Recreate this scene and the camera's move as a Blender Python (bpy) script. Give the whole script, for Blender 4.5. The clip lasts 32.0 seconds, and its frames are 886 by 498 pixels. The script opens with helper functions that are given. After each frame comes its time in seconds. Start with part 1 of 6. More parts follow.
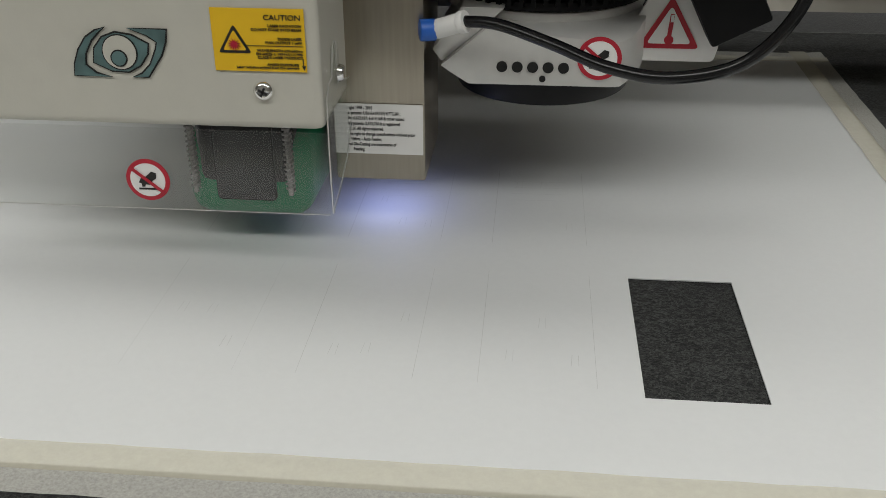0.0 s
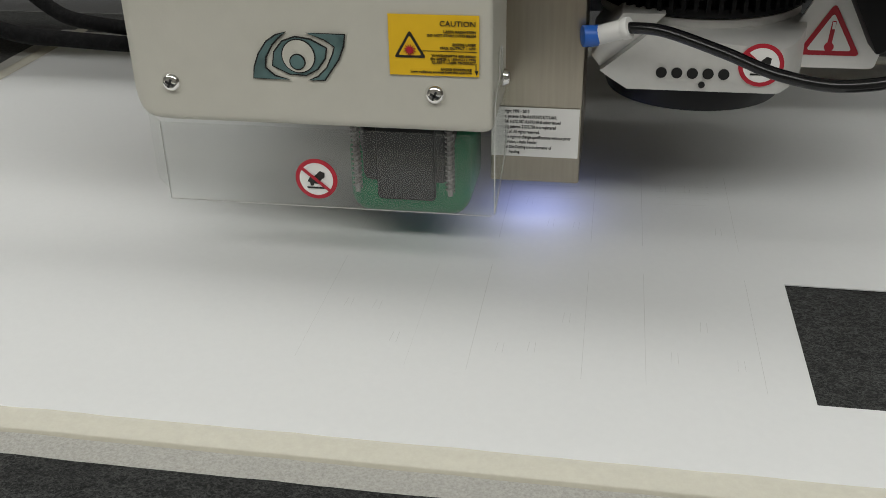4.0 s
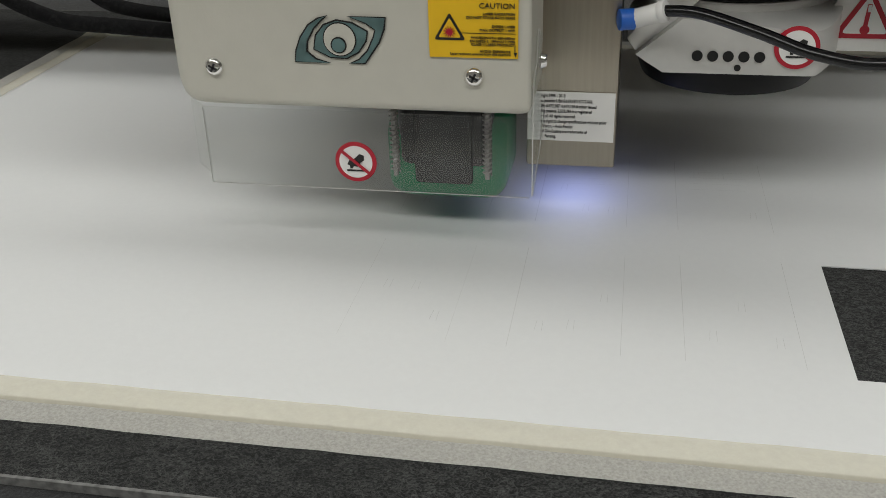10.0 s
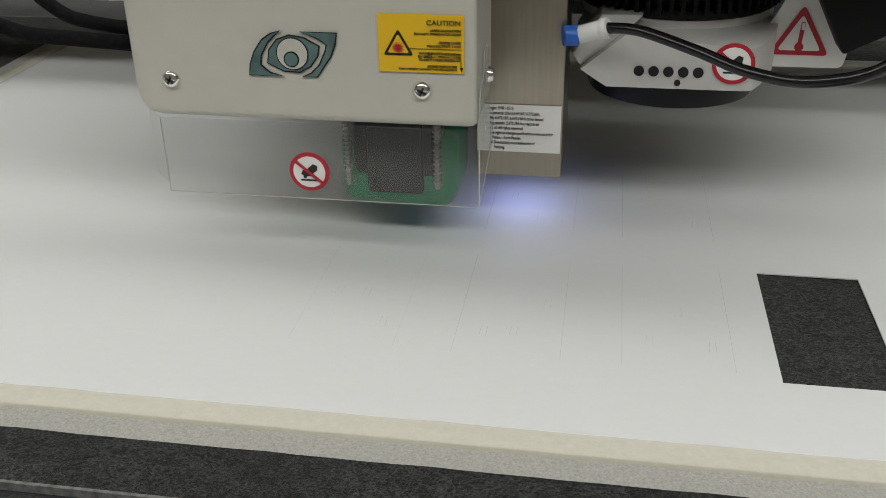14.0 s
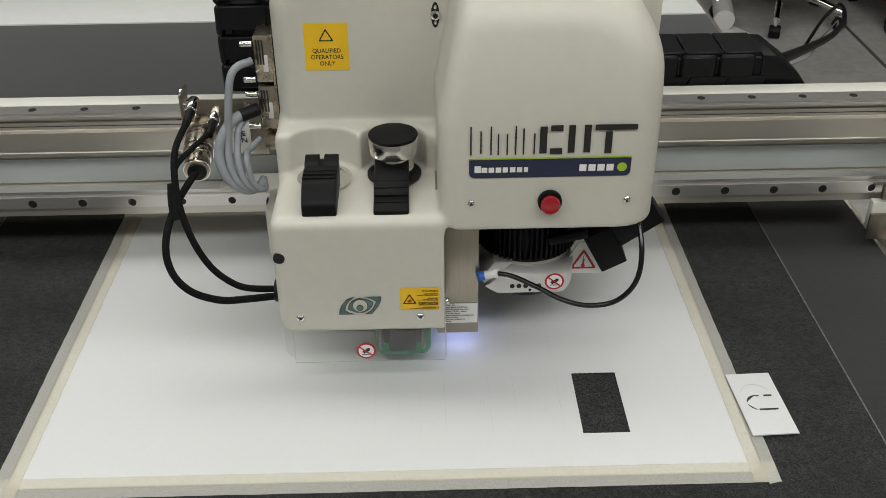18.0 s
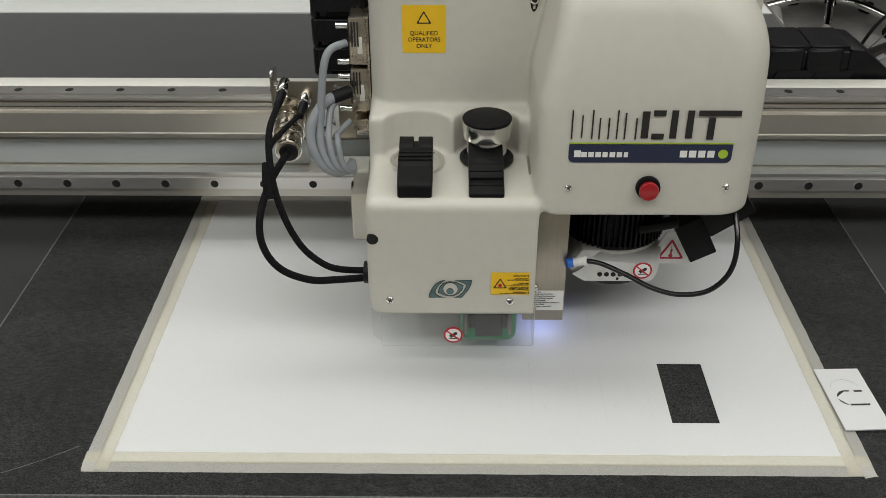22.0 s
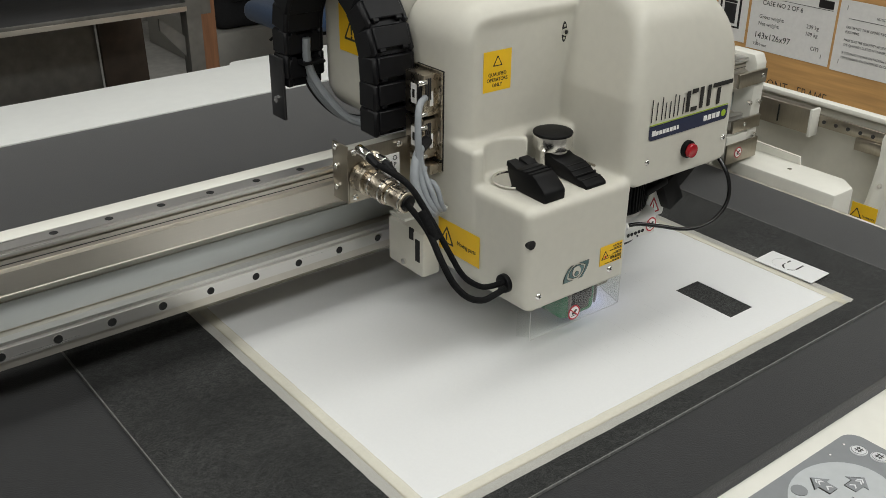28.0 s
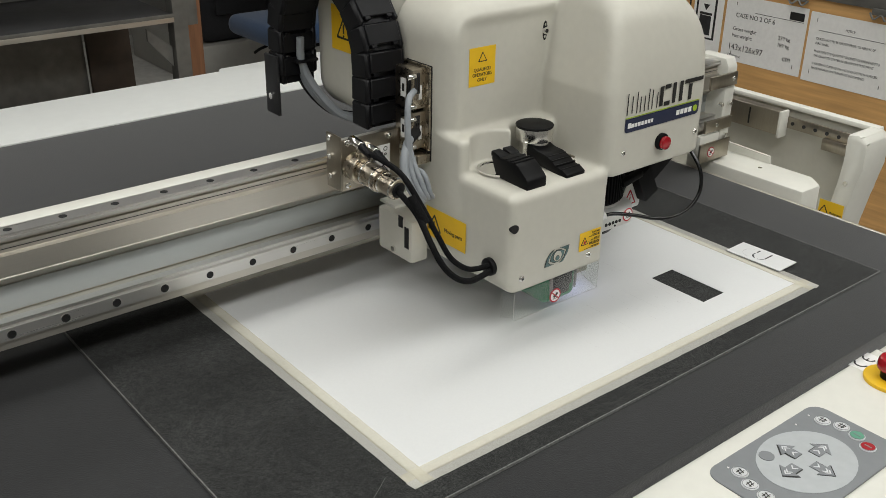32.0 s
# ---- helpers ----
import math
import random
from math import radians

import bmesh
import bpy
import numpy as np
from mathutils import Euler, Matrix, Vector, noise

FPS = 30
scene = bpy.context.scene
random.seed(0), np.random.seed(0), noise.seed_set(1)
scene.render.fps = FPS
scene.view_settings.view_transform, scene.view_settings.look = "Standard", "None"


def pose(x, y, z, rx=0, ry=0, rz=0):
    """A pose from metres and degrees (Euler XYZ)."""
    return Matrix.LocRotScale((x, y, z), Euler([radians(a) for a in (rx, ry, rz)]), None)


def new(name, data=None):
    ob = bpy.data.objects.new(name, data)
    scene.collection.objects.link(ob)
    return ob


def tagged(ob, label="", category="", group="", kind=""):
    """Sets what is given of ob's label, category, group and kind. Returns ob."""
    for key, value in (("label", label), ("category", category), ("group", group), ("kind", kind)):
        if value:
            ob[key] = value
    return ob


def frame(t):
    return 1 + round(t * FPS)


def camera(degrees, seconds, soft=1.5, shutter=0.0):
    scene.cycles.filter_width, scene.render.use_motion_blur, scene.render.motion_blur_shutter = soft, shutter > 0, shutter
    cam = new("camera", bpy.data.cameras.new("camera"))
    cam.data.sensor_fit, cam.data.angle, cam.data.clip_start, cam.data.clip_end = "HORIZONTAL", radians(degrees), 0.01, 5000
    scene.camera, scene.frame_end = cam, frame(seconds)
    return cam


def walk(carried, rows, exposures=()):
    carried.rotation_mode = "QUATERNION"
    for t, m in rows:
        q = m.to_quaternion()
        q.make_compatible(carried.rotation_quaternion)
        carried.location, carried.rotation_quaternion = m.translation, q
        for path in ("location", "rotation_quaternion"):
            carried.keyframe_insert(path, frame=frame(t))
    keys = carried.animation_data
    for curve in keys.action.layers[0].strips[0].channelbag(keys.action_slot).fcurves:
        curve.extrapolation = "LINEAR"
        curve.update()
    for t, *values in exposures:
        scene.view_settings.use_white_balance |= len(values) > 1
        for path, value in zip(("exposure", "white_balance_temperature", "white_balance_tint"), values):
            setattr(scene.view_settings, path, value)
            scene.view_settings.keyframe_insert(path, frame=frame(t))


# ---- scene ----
cam = camera(48.23, 32.0, soft=0.65)

# seconds, x, y, z, tilt, roll, heading
ROWS = (
    (0.0, -0.0467, -0.3981, 0.2258, 62.26, -0.16, 5.40),
    (0.5, -0.0481, -0.3980, 0.2225, 62.75, -0.50, 6.40),
    (1.0, -0.0599, -0.4067, 0.2332, 62.64, -0.45, 7.67),
    (1.5, -0.0816, -0.4140, 0.2388, 62.70, -0.64, 9.38),
    (2.0, -0.0838, -0.4113, 0.2373, 62.36, -0.47, 9.29),
    (2.5, -0.0817, -0.4113, 0.2337, 62.18, -0.70, 9.47),
    (3.0, -0.0831, -0.4100, 0.2297, 62.25, -0.92, 9.47),
    (3.5, -0.0855, -0.4094, 0.2326, 62.09, -1.01, 9.71),
    (5.5, -0.0825, -0.4169, 0.2287, 62.44, -1.20, 10.27),
    (6.0, -0.0777, -0.4138, 0.2296, 62.12, -1.14, 10.01),
    (6.5, -0.0732, -0.4130, 0.2225, 62.93, -1.20, 10.15),
    (7.0, -0.0742, -0.4076, 0.2150, 63.14, -1.04, 10.28),
    (7.5, -0.0861, -0.4159, 0.2263, 62.44, -1.07, 10.17),
    (8.0, -0.0846, -0.4136, 0.2283, 62.46, -1.18, 10.28),
    (8.5, -0.0760, -0.4060, 0.2196, 63.03, -1.52, 10.60),
    (9.0, -0.0736, -0.4067, 0.2178, 63.36, -1.78, 11.17),
    (9.5, -0.0814, -0.4095, 0.2138, 63.32, -1.65, 11.02),
    (10.0, -0.0919, -0.4220, 0.2239, 62.64, -1.71, 11.26),
    (10.5, -0.0916, -0.4248, 0.2266, 62.84, -1.76, 11.36),
    (11.0, -0.0883, -0.4259, 0.2270, 63.13, -1.72, 11.39),
    (11.5, -0.0746, -0.4199, 0.2183, 63.91, -1.73, 11.56),
    (12.0, -0.0733, -0.4284, 0.2320, 62.98, -1.46, 11.32),
    (12.5, -0.0750, -0.4284, 0.2319, 63.07, -1.53, 11.09),
    (13.0, -0.0784, -0.4232, 0.2267, 63.47, -1.28, 10.52),
    (13.5, -0.0810, -0.4199, 0.2244, 63.63, -1.19, 10.37),
    (15.5, -0.0581, -0.5875, 0.3737, 58.16, 1.55, 4.41),
    (16.0, -0.0633, -0.6533, 0.4579, 58.71, 2.03, 2.73),
    (16.5, -0.0892, -0.6898, 0.5341, 58.11, 1.03, 1.77),
    (17.0, -0.1183, -0.7479, 0.6117, 56.89, -0.84, 1.29),
    (17.5, -0.1275, -0.7986, 0.6671, 57.24, -1.22, -0.30),
    (18.0, -0.1487, -0.8085, 0.6749, 57.65, -0.60, -1.07),
    (18.5, -0.1546, -0.8131, 0.6694, 57.25, -0.86, 0.48),
    (19.0, -0.1473, -0.8186, 0.6582, 57.58, -1.02, 1.82),
    (19.5, -0.1862, -0.8398, 0.6570, 57.74, -0.67, 2.52),
    (20.0, -0.2000, -0.8389, 0.6566, 57.82, -0.21, 1.92),
    (20.5, -0.2020, -0.8323, 0.6591, 57.80, -0.20, 1.23),
    (21.0, -0.2050, -0.8254, 0.6633, 57.83, -0.26, 0.68),
    (21.5, -0.2157, -0.8232, 0.6588, 58.09, 0.07, 0.35),
    (22.0, -0.2127, -0.8174, 0.6573, 57.93, -0.15, 0.73),
    (22.5, -0.2166, -0.8156, 0.6589, 57.76, -0.09, 0.67),
    (23.0, -0.2265, -0.8085, 0.6593, 57.42, -0.05, 0.44),
    (23.5, -0.2404, -0.7899, 0.6594, 56.98, 0.04, -0.76),
    (24.0, -0.2848, -0.7839, 0.6548, 56.84, 0.09, -3.29),
    (24.5, -0.3415, -0.7708, 0.6432, 55.72, 0.33, -8.31),
    (25.0, -0.4136, -0.6792, 0.6299, 56.53, -0.45, -14.84),
    (25.5, -0.5369, -0.6334, 0.6391, 58.68, -0.76, -23.58),
    (26.0, -0.7542, -0.5828, 0.6153, 62.07, 0.75, -34.87),
    (26.5, -0.8613, -0.5824, 0.6104, 63.18, 0.25, -39.02),
    (28.5, -1.0205, -0.7841, 0.6607, 63.94, 0.53, -38.16),
    (29.0, -1.0558, -0.8037, 0.6591, 64.94, 0.58, -39.51),
    (29.5, -1.0633, -0.8076, 0.6518, 65.61, 0.88, -39.71),
    (30.0, -1.0586, -0.8041, 0.6472, 65.36, 0.73, -39.43),
    (30.5, -1.0582, -0.7957, 0.6470, 65.03, 0.86, -39.78),
    (31.0, -1.0497, -0.7894, 0.6451, 64.95, 1.09, -40.02),
    (31.5, -1.0407, -0.7913, 0.6460, 64.80, 1.13, -39.76),
    (32.0, -1.0403, -0.7863, 0.6454, 64.67, 1.02, -39.62),
)
walk(cam, [(t, pose(x, y, z, rx, 0, rz) @ pose(0, 0, 0, 0, 0, roll)) for t, x, y, z, rx, roll, rz in ROWS],
     exposures=((0.0, -0.62), (3.0, -0.53), (13.5, -0.54), (17.0, -0.40), (19.0, -0.36), (25.0, -0.45), (29.0, -0.26), (32.0, -0.25)))

# ---- light ----
FLOOR = -0.87
CEIL = 2.25
world = bpy.data.worlds.new("world")
scene.world = world
world.use_nodes = True
world.node_tree.nodes["Background"].inputs["Color"].default_value = (0.9, 0.95, 1.0, 1)
world.node_tree.nodes["Background"].inputs["Strength"].default_value = 0.01

LAMPS = [(x, y) for x in (-2.0, -0.2, 1.6) for y in (-1.5, 0.35, 2.0)]
for lx, ly in LAMPS:
    lamp = bpy.data.lights.new("tube_light", "AREA")
    lamp.shape, lamp.size, lamp.size_y = "RECTANGLE", 1.7, 0.60
    lamp.energy, lamp.color = (30.0 if ly < -1 else 13.5 if ly < 1 else 10.0), (0.975, 0.985, 0.955)
    ob = new("tube_light", lamp)
    ob.matrix_world = pose(lx, ly, CEIL - 0.10)


# ---- materials ----
def mat(name, color, rough=0.5, metal=0.0, vary=0.12, scale=40.0, bump=0.0, bump_scale=None, stain=0.0,
        stain_scale=3.0, coat=0.0, stretch=None, alpha=1.0, transmission=0.0, emit=0.0, island=0.0, sheen=0.0, rough_vary=0.1, spec=0.5):
    m = bpy.data.materials.new(name)
    m.use_nodes = True
    nt = m.node_tree
    b = nt.nodes["Principled BSDF"]
    coord = nt.nodes.new("ShaderNodeTexCoord")
    mapping = nt.nodes.new("ShaderNodeMapping")
    nt.links.new(coord.outputs["Object"], mapping.inputs["Vector"])
    if stretch:
        mapping.inputs["Scale"].default_value = stretch
    fine = nt.nodes.new("ShaderNodeTexNoise")
    fine.inputs["Scale"].default_value = scale
    fine.inputs["Detail"].default_value = 5.0
    nt.links.new(mapping.outputs["Vector"], fine.inputs["Vector"])
    big = nt.nodes.new("ShaderNodeTexNoise")
    big.inputs["Scale"].default_value = stain_scale
    big.inputs["Detail"].default_value = 3.0
    nt.links.new(coord.outputs["Object"], big.inputs["Vector"])
    ramp = nt.nodes.new("ShaderNodeMapRange")
    ramp.inputs["From Min"].default_value, ramp.inputs["From Max"].default_value = 0.3, 0.7
    ramp.inputs["To Min"].default_value, ramp.inputs["To Max"].default_value = 1.0 - vary, 1.0 + vary
    nt.links.new(fine.outputs["Fac"], ramp.inputs["Value"])
    ramp2 = nt.nodes.new("ShaderNodeMapRange")
    ramp2.inputs["From Min"].default_value, ramp2.inputs["From Max"].default_value = 0.3, 0.7
    ramp2.inputs["To Min"].default_value, ramp2.inputs["To Max"].default_value = 1.0 - stain, 1.0 + stain * 0.5
    nt.links.new(big.outputs["Fac"], ramp2.inputs["Value"])
    mul = nt.nodes.new("ShaderNodeMath")
    mul.operation = "MULTIPLY"
    nt.links.new(ramp.outputs["Result"], mul.inputs[0])
    nt.links.new(ramp2.outputs["Result"], mul.inputs[1])
    tint = nt.nodes.new("ShaderNodeVectorMath")
    tint.operation = "SCALE"
    tint.inputs[0].default_value = color
    nt.links.new(mul.outputs["Value"], tint.inputs["Scale"])
    nt.links.new(tint.outputs["Vector"], b.inputs["Base Color"])
    rr = nt.nodes.new("ShaderNodeMapRange")
    rr.inputs["To Min"].default_value = max(0.02, rough - rough_vary)
    rr.inputs["To Max"].default_value = min(1.0, rough + rough_vary)
    nt.links.new(fine.outputs["Fac"], rr.inputs["Value"])
    nt.links.new(rr.outputs["Result"], b.inputs["Roughness"])
    b.inputs["Metallic"].default_value = metal
    b.inputs["Specular IOR Level"].default_value = spec
    b.inputs["Coat Weight"].default_value = coat
    b.inputs["Alpha"].default_value = alpha
    b.inputs["Transmission Weight"].default_value = transmission
    b.inputs["Sheen Weight"].default_value = sheen
    if emit:
        b.inputs["Emission Color"].default_value = (*color, 1)
        b.inputs["Emission Strength"].default_value = emit
    if bump:
        bn = nt.nodes.new("ShaderNodeBump")
        bn.inputs["Strength"].default_value = 1.0
        bn.inputs["Distance"].default_value = bump
        src = fine
        if bump_scale:
            src = nt.nodes.new("ShaderNodeTexNoise")
            src.inputs["Scale"].default_value = bump_scale
            src.inputs["Detail"].default_value = 4.0
            nt.links.new(mapping.outputs["Vector"], src.inputs["Vector"])
        nt.links.new(src.outputs["Fac"], bn.inputs["Height"])
        nt.links.new(bn.outputs["Normal"], b.inputs["Normal"])
    return m


def felt(name, dark, light, scale, amount, streak, wisp=0.0):
    """Pressed fibre felt: dark ground with paler fibres lying on it."""
    m = mat(name, dark, 0.95, vary=0.25, scale=220, bump=0.0005, bump_scale=500, stain=0.06, stain_scale=5, sheen=0.05)
    nt = m.node_tree
    b = nt.nodes["Principled BSDF"]
    base = b.inputs["Base Color"].links[0].from_socket
    coord = nt.nodes.new("ShaderNodeTexCoord")
    mp = nt.nodes.new("ShaderNodeMapping")
    mp.inputs["Scale"].default_value = streak
    nt.links.new(coord.outputs["Object"], mp.inputs["Vector"])
    n = nt.nodes.new("ShaderNodeTexNoise")
    n.inputs["Scale"].default_value, n.inputs["Detail"].default_value, n.inputs["Roughness"].default_value = scale, 8.0, 0.68
    n.inputs["Distortion"].default_value = 0.6
    nt.links.new(mp.outputs["Vector"], n.inputs["Vector"])
    clump = nt.nodes.new("ShaderNodeTexNoise")
    clump.inputs["Scale"].default_value, clump.inputs["Detail"].default_value = 140.0, 5.0
    nt.links.new(mp.outputs["Vector"], clump.inputs["Vector"])
    add = nt.nodes.new("ShaderNodeMath")
    add.operation = "MULTIPLY_ADD"
    add.inputs[1].default_value = 0.22
    nt.links.new(clump.outputs["Fac"], add.inputs[0])
    nt.links.new(n.outputs["Fac"], add.inputs[2])
    r = nt.nodes.new("ShaderNodeMapRange")
    r.inputs["From Min"].default_value, r.inputs["From Max"].default_value = 0.58, 0.79
    r.inputs["To Max"].default_value = amount
    nt.links.new(add.outputs["Value"], r.inputs["Value"])
    mix = nt.nodes.new("ShaderNodeMix")
    mix.data_type = "RGBA"
    mix.inputs[7].default_value = (*light, 1)
    nt.links.new(r.outputs["Result"], mix.inputs[0])
    nt.links.new(base, mix.inputs[6])
    top = mix.outputs[2]
    if wisp:
        # matted wisps of pale fibre, thicker in worn and dusty patches
        hair = nt.nodes.new("ShaderNodeTexNoise")
        hair.inputs["Scale"].default_value, hair.inputs["Detail"].default_value, hair.inputs["Roughness"].default_value = 210.0, 3.0, 0.60
        hair.inputs["Distortion"].default_value = 1.2
        patch = nt.nodes.new("ShaderNodeTexNoise")
        patch.inputs["Scale"].default_value, patch.inputs["Detail"].default_value = 9.0, 4.0
        wide = nt.nodes.new("ShaderNodeMapping")
        wide.inputs["Scale"].default_value = (0.85, 1.15, 1.0)
        nt.links.new(coord.outputs["Object"], wide.inputs["Vector"])
        nt.links.new(wide.outputs["Vector"], hair.inputs["Vector"])
        nt.links.new(coord.outputs["Object"], patch.inputs["Vector"])
        off = nt.nodes.new("ShaderNodeMath")
        off.operation = "SUBTRACT"
        off.inputs[1].default_value = 0.5
        nt.links.new(hair.outputs["Fac"], off.inputs[0])
        ridge = nt.nodes.new("ShaderNodeMath")
        ridge.operation = "ABSOLUTE"
        nt.links.new(off.outputs["Value"], ridge.inputs[0])
        ends = []
        for socket, low, high, first, last in ((ridge.outputs["Value"], 0.0, 0.045, wisp, 0.0), (patch.outputs["Fac"], 0.36, 0.66, 0.12, 1.0)):
            step = nt.nodes.new("ShaderNodeMapRange")
            for key, value in (("From Min", low), ("From Max", high), ("To Min", first), ("To Max", last)):
                step.inputs[key].default_value = value
            nt.links.new(socket, step.inputs["Value"])
            ends.append(step.outputs["Result"])
        both = nt.nodes.new("ShaderNodeMath")
        both.operation = "MULTIPLY"
        nt.links.new(ends[0], both.inputs[0])
        nt.links.new(ends[1], both.inputs[1])
        over = nt.nodes.new("ShaderNodeMix")
        over.data_type = "RGBA"
        over.inputs[7].default_value = (0.135, 0.138, 0.134, 1)
        nt.links.new(both.outputs["Value"], over.inputs[0])
        nt.links.new(top, over.inputs[6])
        top = over.outputs[2]
    nt.links.new(top, b.inputs["Base Color"])
    return m


CREAM = mat("cream_plastic", (0.590, 0.572, 0.505), 0.42, vary=0.02, scale=90, bump=0.00006, bump_scale=900, stain=0.04, stain_scale=6)
WHITE_COVER = mat("white_cover", (0.70, 0.69, 0.63), 0.45, vary=0.02, scale=60, bump=0.00005, bump_scale=700, stain=0.05)
BLACK_PLASTIC = mat("black_plastic", (0.005, 0.005, 0.0055), 0.48, spec=0.16, vary=0.2, scale=60, stain=0.2, stain_scale=15)
CHAIN_BLACK = mat("chain_black", (0.006, 0.006, 0.0075), 0.42, spec=0.26, vary=0.25, scale=80, stain=0.3, stain_scale=20)
RUBBER = mat("black_rubber", (0.005, 0.005, 0.006), 0.46, spec=0.25, vary=0.2, scale=150)
HOLE = mat("dark_hole", (0.006, 0.006, 0.006), 0.7, vary=0.1)
# Dark brownish base colour stands in for the dim room mirrored in the steel.
STEEL = mat("brushed_steel", (0.40, 0.362, 0.30), 0.32, 1.0, vary=0.05, rough_vary=0.05, scale=60, stretch=(9, 9, 0.5), stain=0.14, stain_scale=14)
# Warm tint puts the reflection of crates and wall into the base colour.
ALU = mat("satin_aluminium", (0.64, 0.605, 0.545), 0.36, 0.85, rough_vary=0.02, vary=0.015, scale=50, stretch=(0.3, 12, 12), stain=0.12, stain_scale=5, bump=0.00003)
RAIL = mat("ground_rail_steel", (0.68, 0.665, 0.64), 0.28, 0.86, rough_vary=0.015, vary=0.010, scale=30, stretch=(0.2, 20, 20), stain=0.10, stain_scale=4)
RECESS = mat("anodised_recess", (0.52, 0.55, 0.55), 0.55, 0.35, vary=0.02, scale=30, stretch=(0.3, 8, 8), stain=0.05)
CHROME = mat("chrome", (0.86, 0.85, 0.83), 0.10, 1.0, vary=0.04, scale=60, rough_vary=0.05)
HOSE = mat("glossy_hose", (0.006, 0.006, 0.007), 0.22, spec=0.5, vary=0.1, rough_vary=0.04)
POLISHED = mat("polished_steel", (0.80, 0.79, 0.77), 0.20, 1.0, vary=0.06, scale=40, stretch=(6, 6, 0.4), rough_vary=0.05)
NICKEL = mat("nickel_plate", (0.50, 0.44, 0.355), 0.28, 1.0, vary=0.15, scale=90, stain=0.2, stain_scale=30)
SILVER = mat("silver_paint", (0.68, 0.67, 0.65), 0.40, 0.5, vary=0.04, scale=120, bump=0.00004, bump_scale=900)
TABLE = felt("table_felt", (0.0075, 0.0078, 0.0085), (0.030, 0.031, 0.034), 900, 0.7, (1, 1, 1), 0.10)
MAT = felt("mat_felt", (0.007, 0.0072, 0.0072), (0.066, 0.068, 0.065), 1000, 0.9, (1, 1.3, 1), 0.44)
for cloth in (TABLE, MAT):
    cloth.node_tree.nodes["Principled BSDF"].inputs["Sheen Weight"].default_value = 0.12 if cloth is MAT else 0.30
BRAID = felt("braided_sleeve", (0.0035, 0.0035, 0.004), (0.016, 0.016, 0.016), 420, 0.6, (1, 1, 1))
BRAID.node_tree.nodes["Principled BSDF"].inputs["Sheen Weight"].default_value = 0.0
for cloth, gloss in ((MAT, 0.20), (BRAID, 0.20)):
    cloth.node_tree.nodes["Principled BSDF"].inputs["Specular IOR Level"].default_value = gloss
FELT_EDGE = mat("cut_felt_edge", (0.15, 0.15, 0.145), 0.9, vary=0.4, scale=300)
PAPER = mat("white_board", (0.680, 0.686, 0.684), 0.55, vary=0.012, scale=300, bump=0.00003, bump_scale=700, stain=0.012, stain_scale=4)
PAPER_EDGE = mat("cut_groove", (0.53, 0.53, 0.52), 0.8, vary=0.1)


def tape_material(name, colour, low, high, grain_scale):
    """Thin crepe tape; it clings unevenly, so more or less of what lies under it shows through."""
    m = mat(name, colour, 0.6, vary=0.015, scale=170, bump=0.00001, bump_scale=260, stain=0.01, stain_scale=18, alpha=0.5)
    nt = m.node_tree
    grain = nt.nodes.new("ShaderNodeTexNoise")
    grain.inputs["Scale"].default_value, grain.inputs["Detail"].default_value, grain.inputs["Roughness"].default_value = grain_scale, 6.0, 0.75
    nt.links.new(nt.nodes["Texture Coordinate"].outputs["Object"], grain.inputs["Vector"])
    cling = nt.nodes.new("ShaderNodeMapRange")
    cling.inputs["From Min"].default_value, cling.inputs["From Max"].default_value = 0.3, 0.7
    cling.inputs["To Min"].default_value, cling.inputs["To Max"].default_value = low, high
    nt.links.new(grain.outputs["Fac"], cling.inputs["Value"])
    nt.links.new(cling.outputs["Result"], nt.nodes["Principled BSDF"].inputs["Alpha"])
    return m


TAPE = tape_material("masking_tape", (0.73, 0.69, 0.56), 0.50, 0.56, 300.0)
TAPE_FELT = tape_material("masking_tape_on_felt", (0.70, 0.685, 0.63), 0.40, 0.66, 900.0)
STRIP_WHITE = mat("white_laminate", (0.74, 0.75, 0.73), 0.4, vary=0.02, scale=40, stain=0.04)
YELLOW = mat("yellow_sticker", (0.85, 0.52, 0.015), 0.4, vary=0.03, scale=60)
INK = mat("black_ink", (0.015, 0.014, 0.013), 0.5, vary=0.1)
RED = mat("red_ink", (0.44, 0.012, 0.03), 0.45, vary=0.08)
LABEL = mat("white_sticker", (0.82, 0.81, 0.79), 0.45, vary=0.03, scale=80)
NAVY = mat("navy_plate", (0.014, 0.020, 0.055), 0.35, vary=0.08)
LIME = mat("lime_ink", (0.35, 0.50, 0.03), 0.4, vary=0.05)
TEAL = mat("teal_ink", (0.11, 0.19, 0.19), 0.35, vary=0.35, scale=70, stain=0.3, stain_scale=40)
GREEN = mat("green_pad", (0.002, 0.165, 0.068), 0.4, vary=0.1, scale=60)
DARK_METAL = mat("dark_metal", (0.055, 0.055, 0.058), 0.45, 0.6, vary=0.2, scale=60)
BUTTON = mat("red_button", (0.36, 0.006, 0.014), 0.25, vary=0.05, coat=0.4)
BLUE_FIT = mat("blue_fitting", (0.02, 0.12, 0.50), 0.35, vary=0.1)
GREY_CABLE = mat("grey_cable", (0.27, 0.29, 0.31), 0.5, vary=0.06, scale=90)
FLOOR_M = mat("concrete_floor", (0.50, 0.49, 0.465), 0.6, vary=0.12, scale=25, stain=0.3, stain_scale=1.5, bump=0.0006, bump_scale=60)
WALL_M = mat("painted_wall", (0.30, 0.29, 0.27), 0.8, vary=0.04, scale=30, stain=0.2, stain_scale=1.0, bump=0.0006, bump_scale=120)
